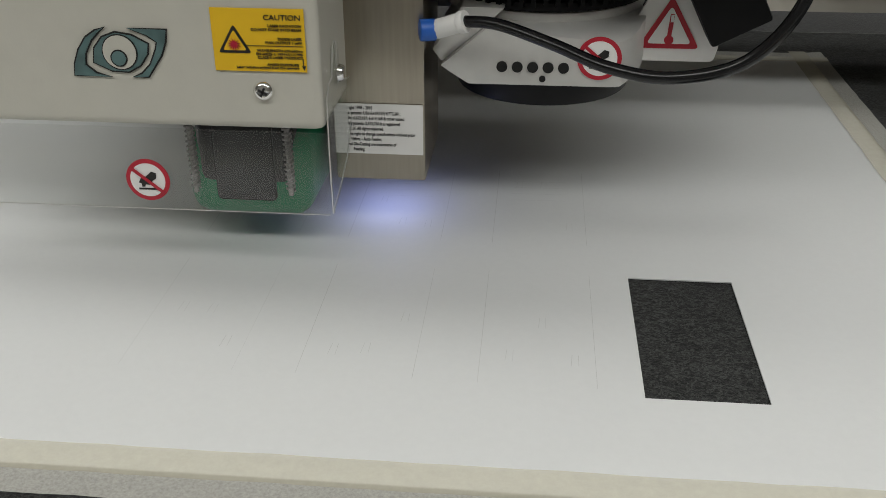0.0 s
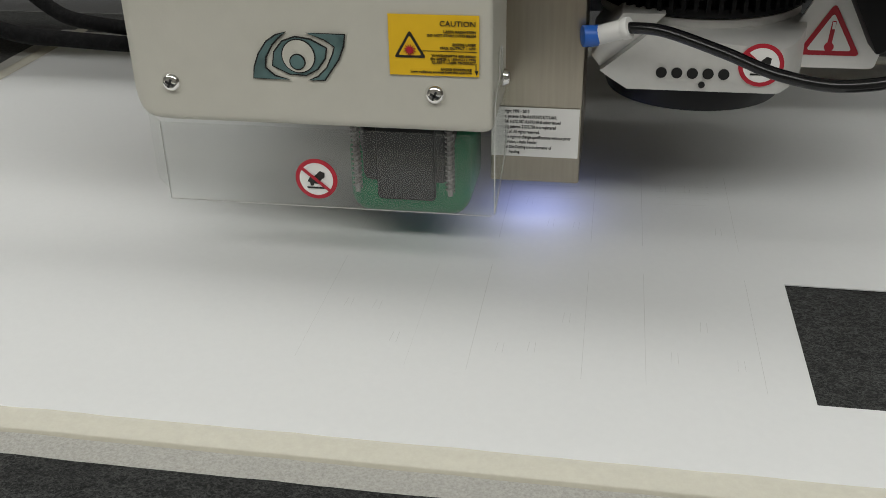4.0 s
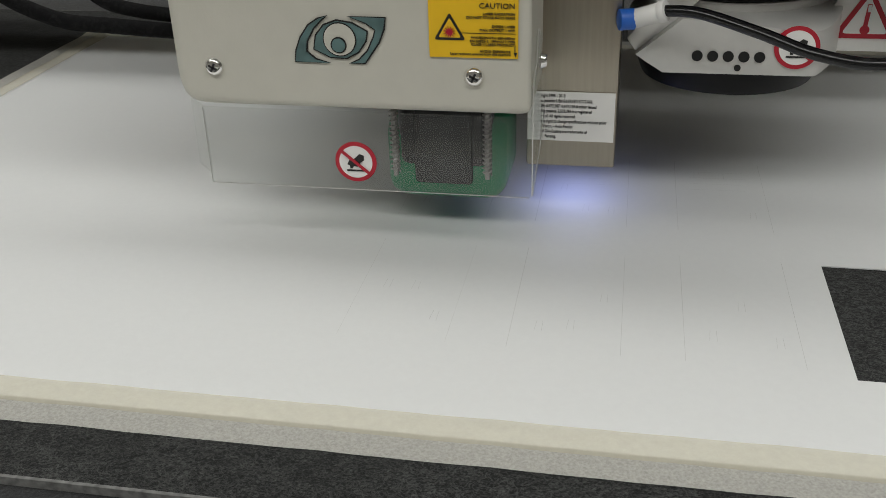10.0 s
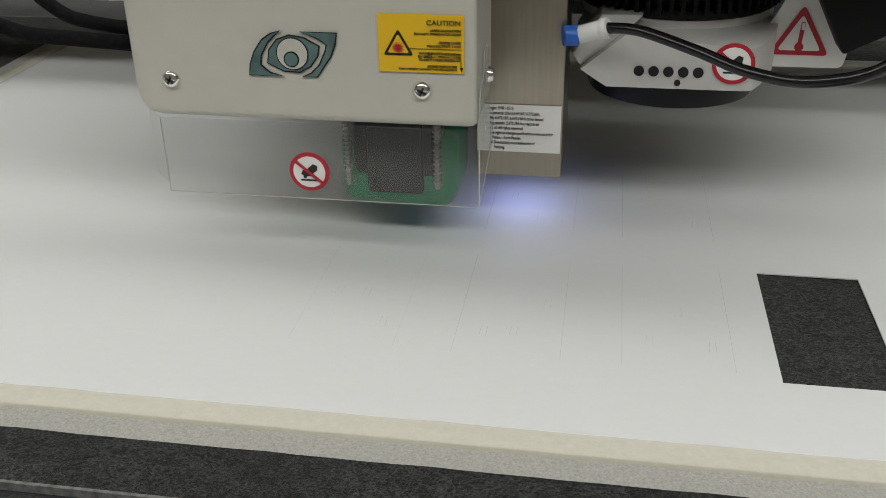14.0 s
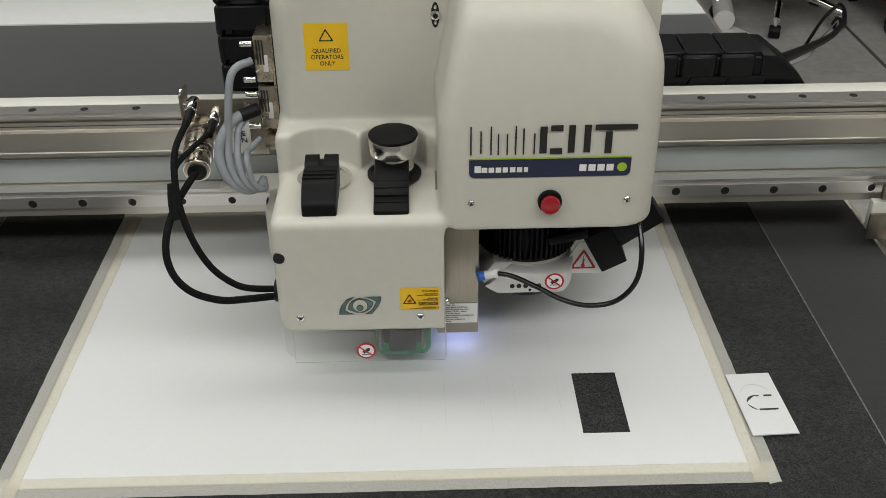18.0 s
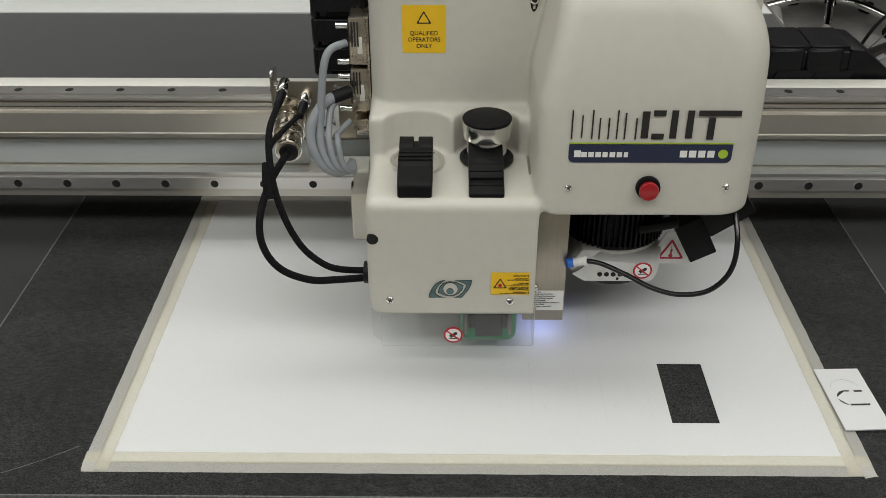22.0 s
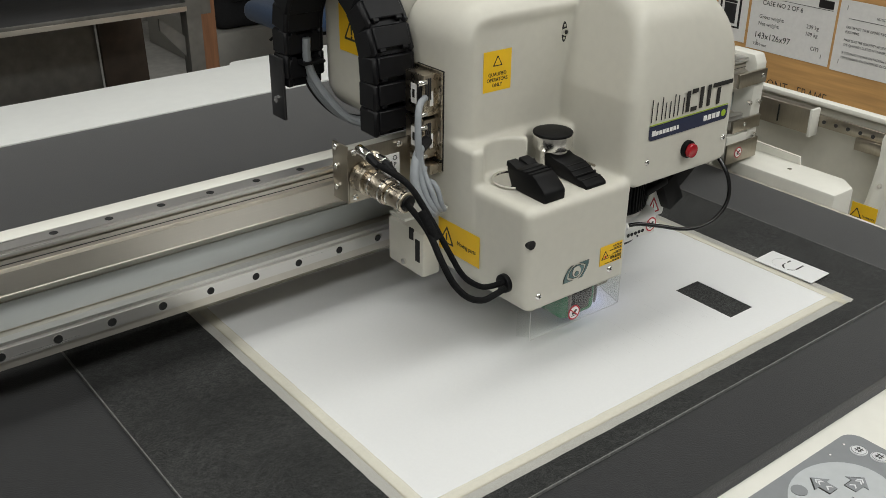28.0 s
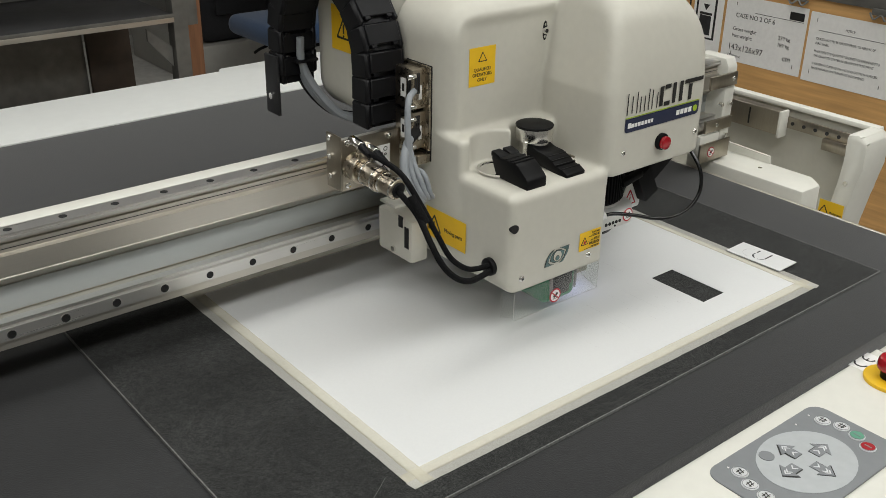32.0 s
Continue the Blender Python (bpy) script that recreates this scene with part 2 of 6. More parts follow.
CEIL_M = mat("ceiling_board", (0.75, 0.74, 0.71), 0.9, vary=0.05, scale=60, stain=0.1)
PLY = mat("birch_plywood", (0.56, 0.315, 0.115), 0.6, vary=0.16, scale=9, stretch=(1, 0.5, 9), stain=0.12, stain_scale=2.5, bump=0.0001)
SHELF_M = mat("galvanised_shelf", (0.20, 0.195, 0.18), 0.5, 0.55, vary=0.15, scale=25, stain=0.3, stain_scale=5)
BROWN = mat("brown_board", (0.085, 0.060, 0.043), 0.7, vary=0.2, scale=20, stain=0.4, stain_scale=3)
BLUE_CLOTH = mat("blue_cloth", (0.035, 0.075, 0.16), 0.95, vary=0.2, scale=300, bump=0.0004, sheen=0.3)
KEYPAD = mat("grey_keypad", (0.20, 0.21, 0.22), 0.45, vary=0.04, scale=90)
KEYPAD_L = mat("light_keypad", (0.42, 0.44, 0.45), 0.45, vary=0.04, scale=90)
KEY_WHITE = mat("key_white", (0.62, 0.63, 0.64), 0.45, vary=0.04)
KEY_GREEN = mat("key_green", (0.10, 0.30, 0.20), 0.45, vary=0.05)
GLOW = mat("violet_led", (0.50, 0.55, 1.0), 0.5, vary=0.0, emit=0.5)
DIFFUSER = mat("lamp_diffuser", (1.0, 0.97, 0.92), 0.5, vary=0.0, emit=0.75)


def clear_sheet(name, dust):
    """Clear acrylic, slightly milky from dust and wear."""
    m = bpy.data.materials.new(name)
    m.use_nodes = True
    nt = m.node_tree
    nt.nodes.clear()
    out = nt.nodes.new("ShaderNodeOutputMaterial")
    clear = nt.nodes.new("ShaderNodeBsdfTransparent")
    clear.inputs["Color"].default_value = (0.975, 0.98, 0.975, 1)
    haze = nt.nodes.new("ShaderNodeBsdfDiffuse")
    haze.inputs["Color"].default_value = (0.78, 0.78, 0.76, 1)
    gloss = nt.nodes.new("ShaderNodeBsdfGlossy")
    gloss.inputs["Roughness"].default_value = 0.08
    noise_t = nt.nodes.new("ShaderNodeTexNoise")
    noise_t.inputs["Scale"].default_value = 35.0
    rng = nt.nodes.new("ShaderNodeMapRange")
    rng.inputs["To Min"].default_value, rng.inputs["To Max"].default_value = dust * 0.5, dust
    nt.links.new(noise_t.outputs["Fac"], rng.inputs["Value"])
    mix = nt.nodes.new("ShaderNodeMixShader")
    nt.links.new(rng.outputs["Result"], mix.inputs[0])
    nt.links.new(clear.outputs[0], mix.inputs[1])
    nt.links.new(haze.outputs[0], mix.inputs[2])
    edge = nt.nodes.new("ShaderNodeLayerWeight")
    edge.inputs["Blend"].default_value = 0.12
    fres = nt.nodes.new("ShaderNodeMapRange")
    fres.inputs["To Min"].default_value, fres.inputs["To Max"].default_value = 0.018, 0.25
    nt.links.new(edge.outputs["Facing"], fres.inputs["Value"])
    mix2 = nt.nodes.new("ShaderNodeMixShader")
    nt.links.new(fres.outputs[0], mix2.inputs[0])
    nt.links.new(mix.outputs[0], mix2.inputs[1])
    nt.links.new(gloss.outputs[0], mix2.inputs[2])
    nt.links.new(mix2.outputs[0], out.inputs["Surface"])
    return m


ACRYLIC = clear_sheet("clear_acrylic", 0.03)
ACRYLIC_SIDE = clear_sheet("clear_acrylic_side", 0.02)


# ---- mesh helpers ----
def add_box(bm, x0, x1, y0, y1, z0, z1, bevel=0.0, seg=2):
    m = Matrix.Translation(((x0 + x1) / 2, (y0 + y1) / 2, (z0 + z1) / 2)) @ Matrix.Diagonal((x1 - x0, y1 - y0, z1 - z0, 1))
    geo = bmesh.ops.create_cube(bm, size=1.0, matrix=m)
    if bevel:
        edges = {e for v in geo["verts"] for e in v.link_edges}
        bmesh.ops.bevel(bm, geom=list(edges), offset=bevel, segments=seg, affect="EDGES", profile=0.5)
    return bm


def box(x0, x1, y0, y1, z0, z1, bevel=0.0, seg=2):
    return add_box(bmesh.new(), x0, x1, y0, y1, z0, z1, bevel, seg)


def add_cyl(bm, p0, p1, r, r2=None, seg=24, bevel=0.0):
    p0, p1 = Vector(p0), Vector(p1)
    d = p1 - p0
    m = Matrix.Translation((p0 + p1) / 2) @ d.to_track_quat("Z", "Y").to_matrix().to_4x4()
    geo = bmesh.ops.create_cone(bm, cap_ends=True, segments=seg, radius1=r, radius2=r if r2 is None else r2, depth=d.length, matrix=m)
    if bevel:
        rims = {e for v in geo["verts"] for e in v.link_edges if any(len(f.verts) > 4 for f in e.link_faces)}
        bmesh.ops.bevel(bm, geom=list(rims), offset=bevel, segments=2, affect="EDGES", profile=0.5)
    return bm


def cyl(p0, p1, r, r2=None, seg=24, bevel=0.0):
    return add_cyl(bmesh.new(), p0, p1, r, r2, seg, bevel)


def add_prism(bm, poly, axis, a, b, bevel=0.0):
    """A flat outline pushed along an axis from a to b. Outline pairs are (x, z) for y, (y, z) for x and (x, y) for z."""
    def place(u, v, w):
        return {"x": (w, u, v), "y": (u, w, v), "z": (u, v, w)}[axis]
    lo = [bm.verts.new(place(u, v, a)) for u, v in poly]
    hi = [bm.verts.new(place(u, v, b)) for u, v in poly]
    n = len(poly)
    faces = [bm.faces.new(lo), bm.faces.new(hi)]
    faces += [bm.faces.new((lo[i], lo[(i + 1) % n], hi[(i + 1) % n], hi[i])) for i in range(n)]
    bmesh.ops.recalc_face_normals(bm, faces=faces)
    if bevel:
        edges = {e for f in faces for e in f.edges}
        bmesh.ops.bevel(bm, geom=list(edges), offset=bevel, segments=2, affect="EDGES", profile=0.5)
    return bm


def prism(poly, axis, a, b, bevel=0.0):
    return add_prism(bmesh.new(), poly, axis, a, b, bevel)


def smooth_path(points, per=8):
    pts = [Vector(p) for p in points]
    out = []
    for i in range(len(pts) - 1):
        p0, p1, p2, p3 = pts[max(i - 1, 0)], pts[i], pts[i + 1], pts[min(i + 2, len(pts) - 1)]
        for k in range(per):
            t = k / per
            out.append(0.5 * (2 * p1 + (p2 - p0) * t + (2 * p0 - 5 * p1 + 4 * p2 - p3) * t * t + (3 * p1 - p0 - 3 * p2 + p3) * t ** 3))
    out.append(pts[-1])
    return out


def add_tube(bm, points, r, seg=10, per=8):
    path = smooth_path(points, per)
    rings, up = [], Vector((0.13, 0.31, 0.94)).normalized()
    for i, p in enumerate(path):
        d = (path[min(i + 1, len(path) - 1)] - path[max(i - 1, 0)]).normalized()
        side = d.cross(up)
        if side.length < 1e-4:
            side = d.orthogonal()
        side.normalize()
        up = side.cross(d).normalized()
        rings.append([bm.verts.new(p + r * (math.cos(a) * side + math.sin(a) * up)) for a in [2 * math.pi * k / seg for k in range(seg)]])
    for a, b in zip(rings, rings[1:]):
        for k in range(seg):
            bm.faces.new((a[k], a[(k + 1) % seg], b[(k + 1) % seg], b[k]))
    bm.faces.new(rings[0][::-1])
    bm.faces.new(rings[-1])
    return bm


def tube(points, r, seg=10, per=8):
    return add_tube(bmesh.new(), points, r, seg, per)


def add_ring(bm, c, r0, r1, y0, y1, seg=32):
    """A flat ring facing along y."""
    loops = []
    for r, y in ((r0, y0), (r1, y0), (r1, y1), (r0, y1)):
        loops.append([bm.verts.new((c[0] + r * math.cos(2 * math.pi * k / seg), y, c[1] + r * math.sin(2 * math.pi * k / seg))) for k in range(seg)])
    for i in range(4):
        a, b = loops[i], loops[(i + 1) % 4]
        for k in range(seg):
            bm.faces.new((a[k], a[(k + 1) % seg], b[(k + 1) % seg], b[k]))
    return bm


def moved(bm, m):
    bmesh.ops.transform(bm, matrix=m, verts=bm.verts)
    return bm


def to_mesh(name, bm, material, smooth=True):
    bmesh.ops.recalc_face_normals(bm, faces=bm.faces)
    me = bpy.data.meshes.new(name)
    bm.to_mesh(me)
    bm.free()
    me.materials.append(material)
    if smooth:
        me.shade_smooth()
        me.set_sharp_from_angle(angle=radians(38))
    return me


def part(name, bm, material, parent, label=""):
    ob = new(name, to_mesh(name, bm, material))
    ob.parent = parent
    return tagged(ob, label) if label else ob


def thing(name, label, category, at=(0, 0, 0), group="", kind=""):
    ob = new(name)
    ob.location = at
    return tagged(ob, label, category, group, kind)


def solid(name, bm, material, label, category="", group="", kind=""):
    return tagged(new(name, to_mesh(name, bm, material)), label, category, group, kind)


FRONT = Matrix.Rotation(radians(90), 4, "X")
SIDE = Matrix(((0, 0, -1, 0), (-1, 0, 0, 0), (0, 1, 0, 0), (0, 0, 0, 1)))


def text(name, body, size, at, turn, material, parent, align="LEFT", wide=1.0, bold=0.0):
    cu = bpy.data.curves.new(name, "FONT")
    cu.body, cu.size, cu.align_x, cu.align_y = body, size, align, "CENTER"
    cu.extrude, cu.offset = 0.00015, bold * size
    cu.resolution_u = 3
    tmp = bpy.data.objects.new(name, cu)
    scene.collection.objects.link(tmp)
    bpy.context.view_layer.update()
    me = bpy.data.meshes.new_from_object(tmp.evaluated_get(bpy.context.evaluated_depsgraph_get()))
    bpy.data.objects.remove(tmp)
    me.name = name
    me.transform(Matrix.Translation(at) @ turn @ Matrix.Diagonal((wide, 1, 1, 1)))
    me.materials.clear()
    me.materials.append(material)
    ob = new(name, me)
    ob.parent = parent
    return ob


# ---- the room ----
def room():
    solid("floor", box(-4.0, 4.6, -3.2, 5.4, FLOOR - 0.1, FLOOR), FLOOR_M, "grey worn concrete workshop floor", "floor", kind="structure")
    solid("wall_north", box(-4.0, 4.6, 5.4, 5.5, FLOOR, CEIL), WALL_M, "beige painted workshop back wall", "wall", kind="structure")
    solid("wall_south", box(-4.0, 4.6, -3.3, -3.2, FLOOR, CEIL), WALL_M, "beige painted workshop wall", "wall", kind="structure")
    solid("wall_west", box(-4.1, -4.0, -3.2, 5.4, FLOOR, CEIL), WALL_M, "beige painted workshop wall", "wall", kind="structure")
    solid("wall_east", box(4.6, 4.7, -3.2, 5.4, FLOOR, CEIL), WALL_M, "beige painted workshop wall", "wall", kind="structure")
    solid("ceiling", box(-4.0, 4.6, -3.2, 5.4, CEIL, CEIL + 0.1), CEIL_M, "pale ceiling boards", "ceiling", kind="structure")
    for lx, ly in LAMPS:
        ob = thing("ceiling_light", "white ceiling light with a glowing diffuser", "light", (lx, ly, CEIL), group="ceiling lights")
        part("frame", box(-0.85, 0.85, -0.25, 0.25, -0.06, 0, 0.004), WHITE_COVER, ob)
        part("diffuser", box(-0.81, 0.81, -0.21, 0.21, -0.075, -0.062, 0.003), DIFFUSER, ob, "glowing white diffuser")
    # expansion joint in the floor
    bm = bmesh.new()
    add_prism(bm, ((1.738, 3.55), (1.753, 3.55), (1.722, 2.2), (1.707, 2.2)), "z", FLOOR, FLOOR + 0.002)
    solid("floor_joint", bm, mat("joint_filler", (0.11, 0.105, 0.10), 0.9, vary=0.2, scale=60), "dark joint in the concrete floor", "joint", kind="structure")


room()


# ---- cutting table ----
TX0, TX1, TY0, TY1 = -1.75, 0.425, -0.285, 1.365


def cutting_table():
    ob = thing("cutting_table", "black felt-topped flatbed cutting table with white covers", "table", (0, 0, FLOOR))
    u = -FLOOR
    part("tabletop", box(TX0, TX1, TY0, 1.126, u - 0.03, u, 0.0015), TABLE, ob, "black felt-covered vacuum bed")
    strip = [(TX0, 1.128), (TX1, 1.128), (TX1, TY1 + 0.022), (0.046, TY1 + 0.022), (0.036, TY1 + 0.014), (0.030, TY1), (TX0, TY1)]
    part("rear_strip", prism(strip, "z", u - 0.028, u + 0.002, 0.0015), STRIP_WHITE, ob, "white laminate strip along the far edge")
    part("edge_trim", box(TX1, TX1 + 0.007, TY0, TY1, u - 0.05, u - 0.0005, 0.001), ALU, ob, "grey aluminium edge strip")
    part("frame_beam", box(TX0, TX1 - 0.03, TY0 + 0.04, TY1 - 0.03, u - 0.16, u - 0.032, 0.004), WHITE_COVER, ob, "white side frame")
    # front cover with a rounded nose
    prof = [(TY0 - 0.003, u - 0.018), (-0.457, u - 0.022)] + [(-0.457 - 0.06 * math.sin(a), u - 0.082 + 0.06 * math.cos(a)) for a in [radians(d) for d in range(15, 100, 15)]]
    prof += [(-0.517, u - 0.25), (TY0 - 0.003, u - 0.25)]
    part("front_cover", prism(prof, "x", TX0, 0.112), WHITE_COVER, ob, "cream front cover below the bed")
    part("front_cover", prism([(y, z - 0.004) for y, z in prof], "x", 0.120, TX1 + 0.05), WHITE_COVER, ob, "cream front cover below the bed")
    for lx in (TX0 + 0.1, TX1 - 0.15):
        for ly in (TY0 + 0.12, TY1 - 0.15):
            part("leg", box(lx - 0.05, lx + 0.05, ly - 0.05, ly + 0.05, 0, u - 0.16, 0.006), WHITE_COVER, ob)
    return ob


TABLE_OB = cutting_table()


def at_z(z):
    return z - FLOOR


def control_panel():
    """Keypad let into the front cover."""
    z = at_z(-0.0185)
    ob = TABLE_OB
    cx, cy, w, h = -0.172, -0.365, 0.212, 0.115

    def rounded(x0, x1, y0, y1, r, n=6):
        pts = []
        for px, py, a0 in ((x1 - r, y1 - r, 0), (x0 + r, y1 - r, 90), (x0 + r, y0 + r, 180), (x1 - r, y0 + r, 270)):
            pts += [(px + r * math.cos(radians(a0 + 90 * k / n)), py + r * math.sin(radians(a0 + 90 * k / n))) for k in range(n + 1)]
        return pts
    pad = part("keypad", prism(rounded(cx - w / 2, cx + w / 2, cy - h / 2, cy + h / 2, 0.018), "z", z - 0.002, z + 0.0008), KEYPAD, ob, "grey membrane keypad with round keys")
    oval = [(cx + 0.062 * math.cos(2 * math.pi * k / 40), cy + 0.0492 * math.sin(2 * math.pi * k / 40)) for k in range(40)]
    part("arrow_field", prism(oval, "z", z + 0.0009, z + 0.0012), KEYPAD_L, pad, "pale grey oval arrow field")
    arrow = ((-0.0065, -0.012), (0.0065, -0.012), (0.0065, 0.001), (0.0125, 0.001), (0, 0.0145), (-0.0125, 0.001), (-0.0065, 0.001))
    for k in range(4):
        a = radians(90 * k)
        m = Matrix.Translation((cx - 0.001 - 0.0290 * math.sin(a), cy + 0.001 + 0.0205 * math.cos(a), z + 0.0013)) @ Matrix.Rotation(a, 4, "Z")
        part("arrow_shadow", moved(prism([(u * 1.08 - 0.0008, v * 1.06 + 0.0004) for u, v in arrow], "z", 0, 0.0003), m), INK, pad)
        key = part("arrow_key", moved(prism(arrow, "z", 0.0004, 0.0009), m), KEYPAD, pad, "grey arrow key")
        for q in (-0.007, 0.003, 0.0065):
            chev = prism(((-0.0038, -0.002), (0, 0.0018), (0.0038, -0.002), (0.0038, 0.0), (0, 0.0040), (-0.0038, 0.0)), "z", 0.0010, 0.0013)
            moved(chev, Matrix.Translation((0, q, 0)))
            part("arrow_mark", moved(chev, m), KEY_WHITE, key)
    keys = [(0.081, 0.031, KEY_WHITE), (0.088, 0.011, KEY_WHITE), (0.0855, -0.0095, KEY_GREEN), (0.0755, -0.0285, BUTTON),
            (-0.075, 0.033, KEY_WHITE), (-0.084, 0.014, KEY_WHITE), (-0.087, -0.0075, KEY_WHITE), (-0.081, -0.028, KEY_WHITE)]
    for kx, ky, m in keys:
        key = part("round_key", cyl((cx + kx, cy + ky, z + 0.0006), (cx + kx, cy + ky, z + 0.0018), 0.0092, seg=28, bevel=0.0004), KEY_WHITE, pad, "white-rimmed round key")
        if m is not KEY_WHITE:
            part("key_cap", cyl((cx + kx, cy + ky, z + 0.0018), (cx + kx, cy + ky, z + 0.0024), 0.0078, seg=28), m, key)
        part("key_ring", moved(add_ring(bmesh.new(), (0, 0), 0.0077, 0.0081, 0, 0.0004, 28), Matrix.Translation((cx + kx, cy + ky, z + 0.0022)) @ FRONT), KEYPAD, key)
        ink = INK if m is KEY_WHITE else KEYPAD
        if m is not KEY_WHITE:
            part("key_mark", box(cx + kx - 0.0006, cx + kx + 0.0006, cy + ky - 0.0042, cy + ky + 0.0042, z + 0.0024, z + 0.0028), ink, key)
        for q in range(2 if m is KEY_WHITE else 0):
            part("key_mark", box(cx + kx - 0.0045, cx + kx + 0.0045, cy + ky - 0.0022 + 0.0036 * q, cy + ky - 0.0014 + 0.0036 * q, z + 0.0024, z + 0.0028), ink, key)
            part("key_mark", moved(box(-0.0004, 0.0004, -0.0042, 0.0042, 0.0, 0.0004), Matrix.Translation((cx + kx - 0.002 + 0.004 * q, cy + ky, z + 0.0024)) @ Matrix.Rotation(radians(-12 + 10 * kx / 0.09), 4, "Z")), ink, key)
    for lx, ly in ((0.078, 0.047), (0.078, -0.022), (-0.078, 0.046), (0.05, 0.046)):
        part("indicator", cyl((cx + lx, cy + ly, z + 0.0008), (cx + lx, cy + ly, z + 0.0014), 0.0012, seg=10), LABEL, pad)
    part("small_key", cyl((cx - 0.028, cy + 0.032, z + 0.0012), (cx - 0.028, cy + 0.032, z + 0.0019), 0.0085, seg=24), KEYPAD, pad)
    # mark and stop button
    tag = part("conformity_sticker", prism([(0.048, -0.306), (0.095, -0.306), (0.095, -0.281), (0.048, -0.281)], "z", z - 0.001, z + 0.0005), LABEL, ob, "small white sticker with two black arcs")
    for ax in (0.063, 0.083):
        bm = bmesh.new()
        arc = [(ax + 0.009 * math.cos(radians(d)), -0.294 + 0.009 * math.sin(radians(d))) for d in range(90, 271, 20)]
        arc += [(ax + 0.0068 * math.cos(radians(d)), -0.294 + 0.0068 * math.sin(radians(d))) for d in range(270, 89, -20)]
        add_prism(bm, arc, "z", z + 0.0006, z + 0.0009)
        part("arc_mark", bm, INK, tag)
    part("arc_bar", box(0.075, 0.082, -0.2948, -0.2932, z + 0.0006, z + 0.0009), INK, tag)
    stop = part("emergency_stop", cyl((0.056, -0.337, z - 0.002), (0.056, -0.337, z + 0.004), 0.032, seg=40, bevel=0.001), YELLOW, ob, "red mushroom stop button on a yellow collar")
    part("stem", cyl((0.056, -0.337, z + 0.004), (0.056, -0.337, z + 0.016), 0.013), BLACK_PLASTIC, stop)
    part("mushroom", cyl((0.056, -0.337, z + 0.016), (0.056, -0.337, z + 0.032), 0.020, 0.018, 32, 0.004), BUTTON, stop, "red mushroom head")


control_panel()


# ---- what lies on the table ----
FELT = thing("cutting_mat", "grey fibrous felt cutting underlay on the black bed", "mat")
MX0, MX1, MY0, MY1 = -0.715, 0.289, -0.190, 0.431
part("felt_sheet", box(MX0, MX1, MY0, MY1, 0.0, 0.0035, 0.0012, 1), MAT, FELT)
for x0, x1, y0, y1 in ((MX0, MX1, MY0 - 0.0006, MY0 + 0.0008), (MX0, MX1, MY1 - 0.0008, MY1 + 0.0006), (MX0 - 0.0006, MX0 + 0.0008, MY0, MY1), (MX1 - 0.0008, MX1 + 0.0006, MY0, MY1)):
    part("cut_edge", box(x0, x1, y0, y1, 0.0002, 0.0037), FELT_EDGE, FELT, "pale frayed cut edge")

for pts in (((-0.652, -0.176, 0.0038), (-0.600, -0.150, 0.0038), (-0.566, -0.128, 0.0038)),):
    part("scratch", tube(pts, 0.0003, 4, 6), FELT_EDGE, FELT, "pale knife scratch")

PZ0, PZ1 = 0.0040, 0.0046
PX0, PX1, PY0, PY1 = -0.5405, 0.1598, -0.1478, 0.3540
CX0, CX1, CY0, CY1 = 0.0, 0.0461, -0.0917, 0.0


def paper():
    ob = thing("paper_sheet", "white board sheet taped down, with one card cut out", "paper", (0, 0, 0))
    bm = bmesh.new()
    xs, ys = (PX0, CX0, CX1, PX1), (PY0, CY0, CY1, PY1)
    for i in range(3):
        for j in range(3):
            if (i, j) != (1, 1):
                add_box(bm, xs[i], xs[i + 1], ys[j], ys[j + 1], PZ0, PZ1)
    bmesh.ops.remove_doubles(bm, verts=bm.verts, dist=1e-6)
    seen, inner = {}, []
    for f in bm.faces:
        key = tuple(round(c, 5) for c in f.calc_center_median())
        if key in seen:
            inner += [f, seen[key]]
        seen[key] = f
    bmesh.ops.delete(bm, geom=inner, context="FACES")
    part("sheet", bm, PAPER, ob)
    # scored card outlines and creases
    top = PZ1 + 0.0001

    def line(x0, y0, x1, y1, w=0.00022):
        bm = bmesh.new()
        d = Vector((x1 - x0, y1 - y0, 0)).normalized().cross(Vector((0, 0, 1))) * w / 2
        vs = [bm.verts.new((x0 + d.x, y0 + d.y, top)), bm.verts.new((x1 + d.x, y1 + d.y, top)), bm.verts.new((x1 - d.x, y1 - d.y, top)), bm.verts.new((x0 - d.x, y0 - d.y, top))]
        bm.faces.new(vs)
        part("score_line", bm, PAPER_EDGE, ob)
    rng = random.Random(4)
    for k in range(1, 4):
        for row in range(2):
            x1 = -0.0175 - 0.0708 * (k - 1)
            x0 = x1 - 0.0456
            y0 = -0.0875 + row * 0.117
            y1 = y0 + 0.0885
            w = 0.00018 if k < 3 else 0.00011
            line(x0, y0, x0, y1, w)
            line(x1, y0, x1, y1, w * 0.8)
            for q in range(3):
                cx, cy = x0 + 0.010 + 0.013 * q, y0 + rng.choice((0.018, 0.02, 0.045, 0.07))
                line(cx, cy - 0.004, cx + 0.0005, cy + 0.004, 0.00014)
                line(cx + 0.003, cy - 0.004, cx + 0.003, cy + 0.004, 0.00014)
            for q in range(4):
                yy = y0 + 0.05 + 0.008 * q
                if row:
                    line(x0 + 0.008, yy, x1 - 0.010 + 0.004 * rng.random(), yy + 0.0006, 0.00014)
    return ob


paper()


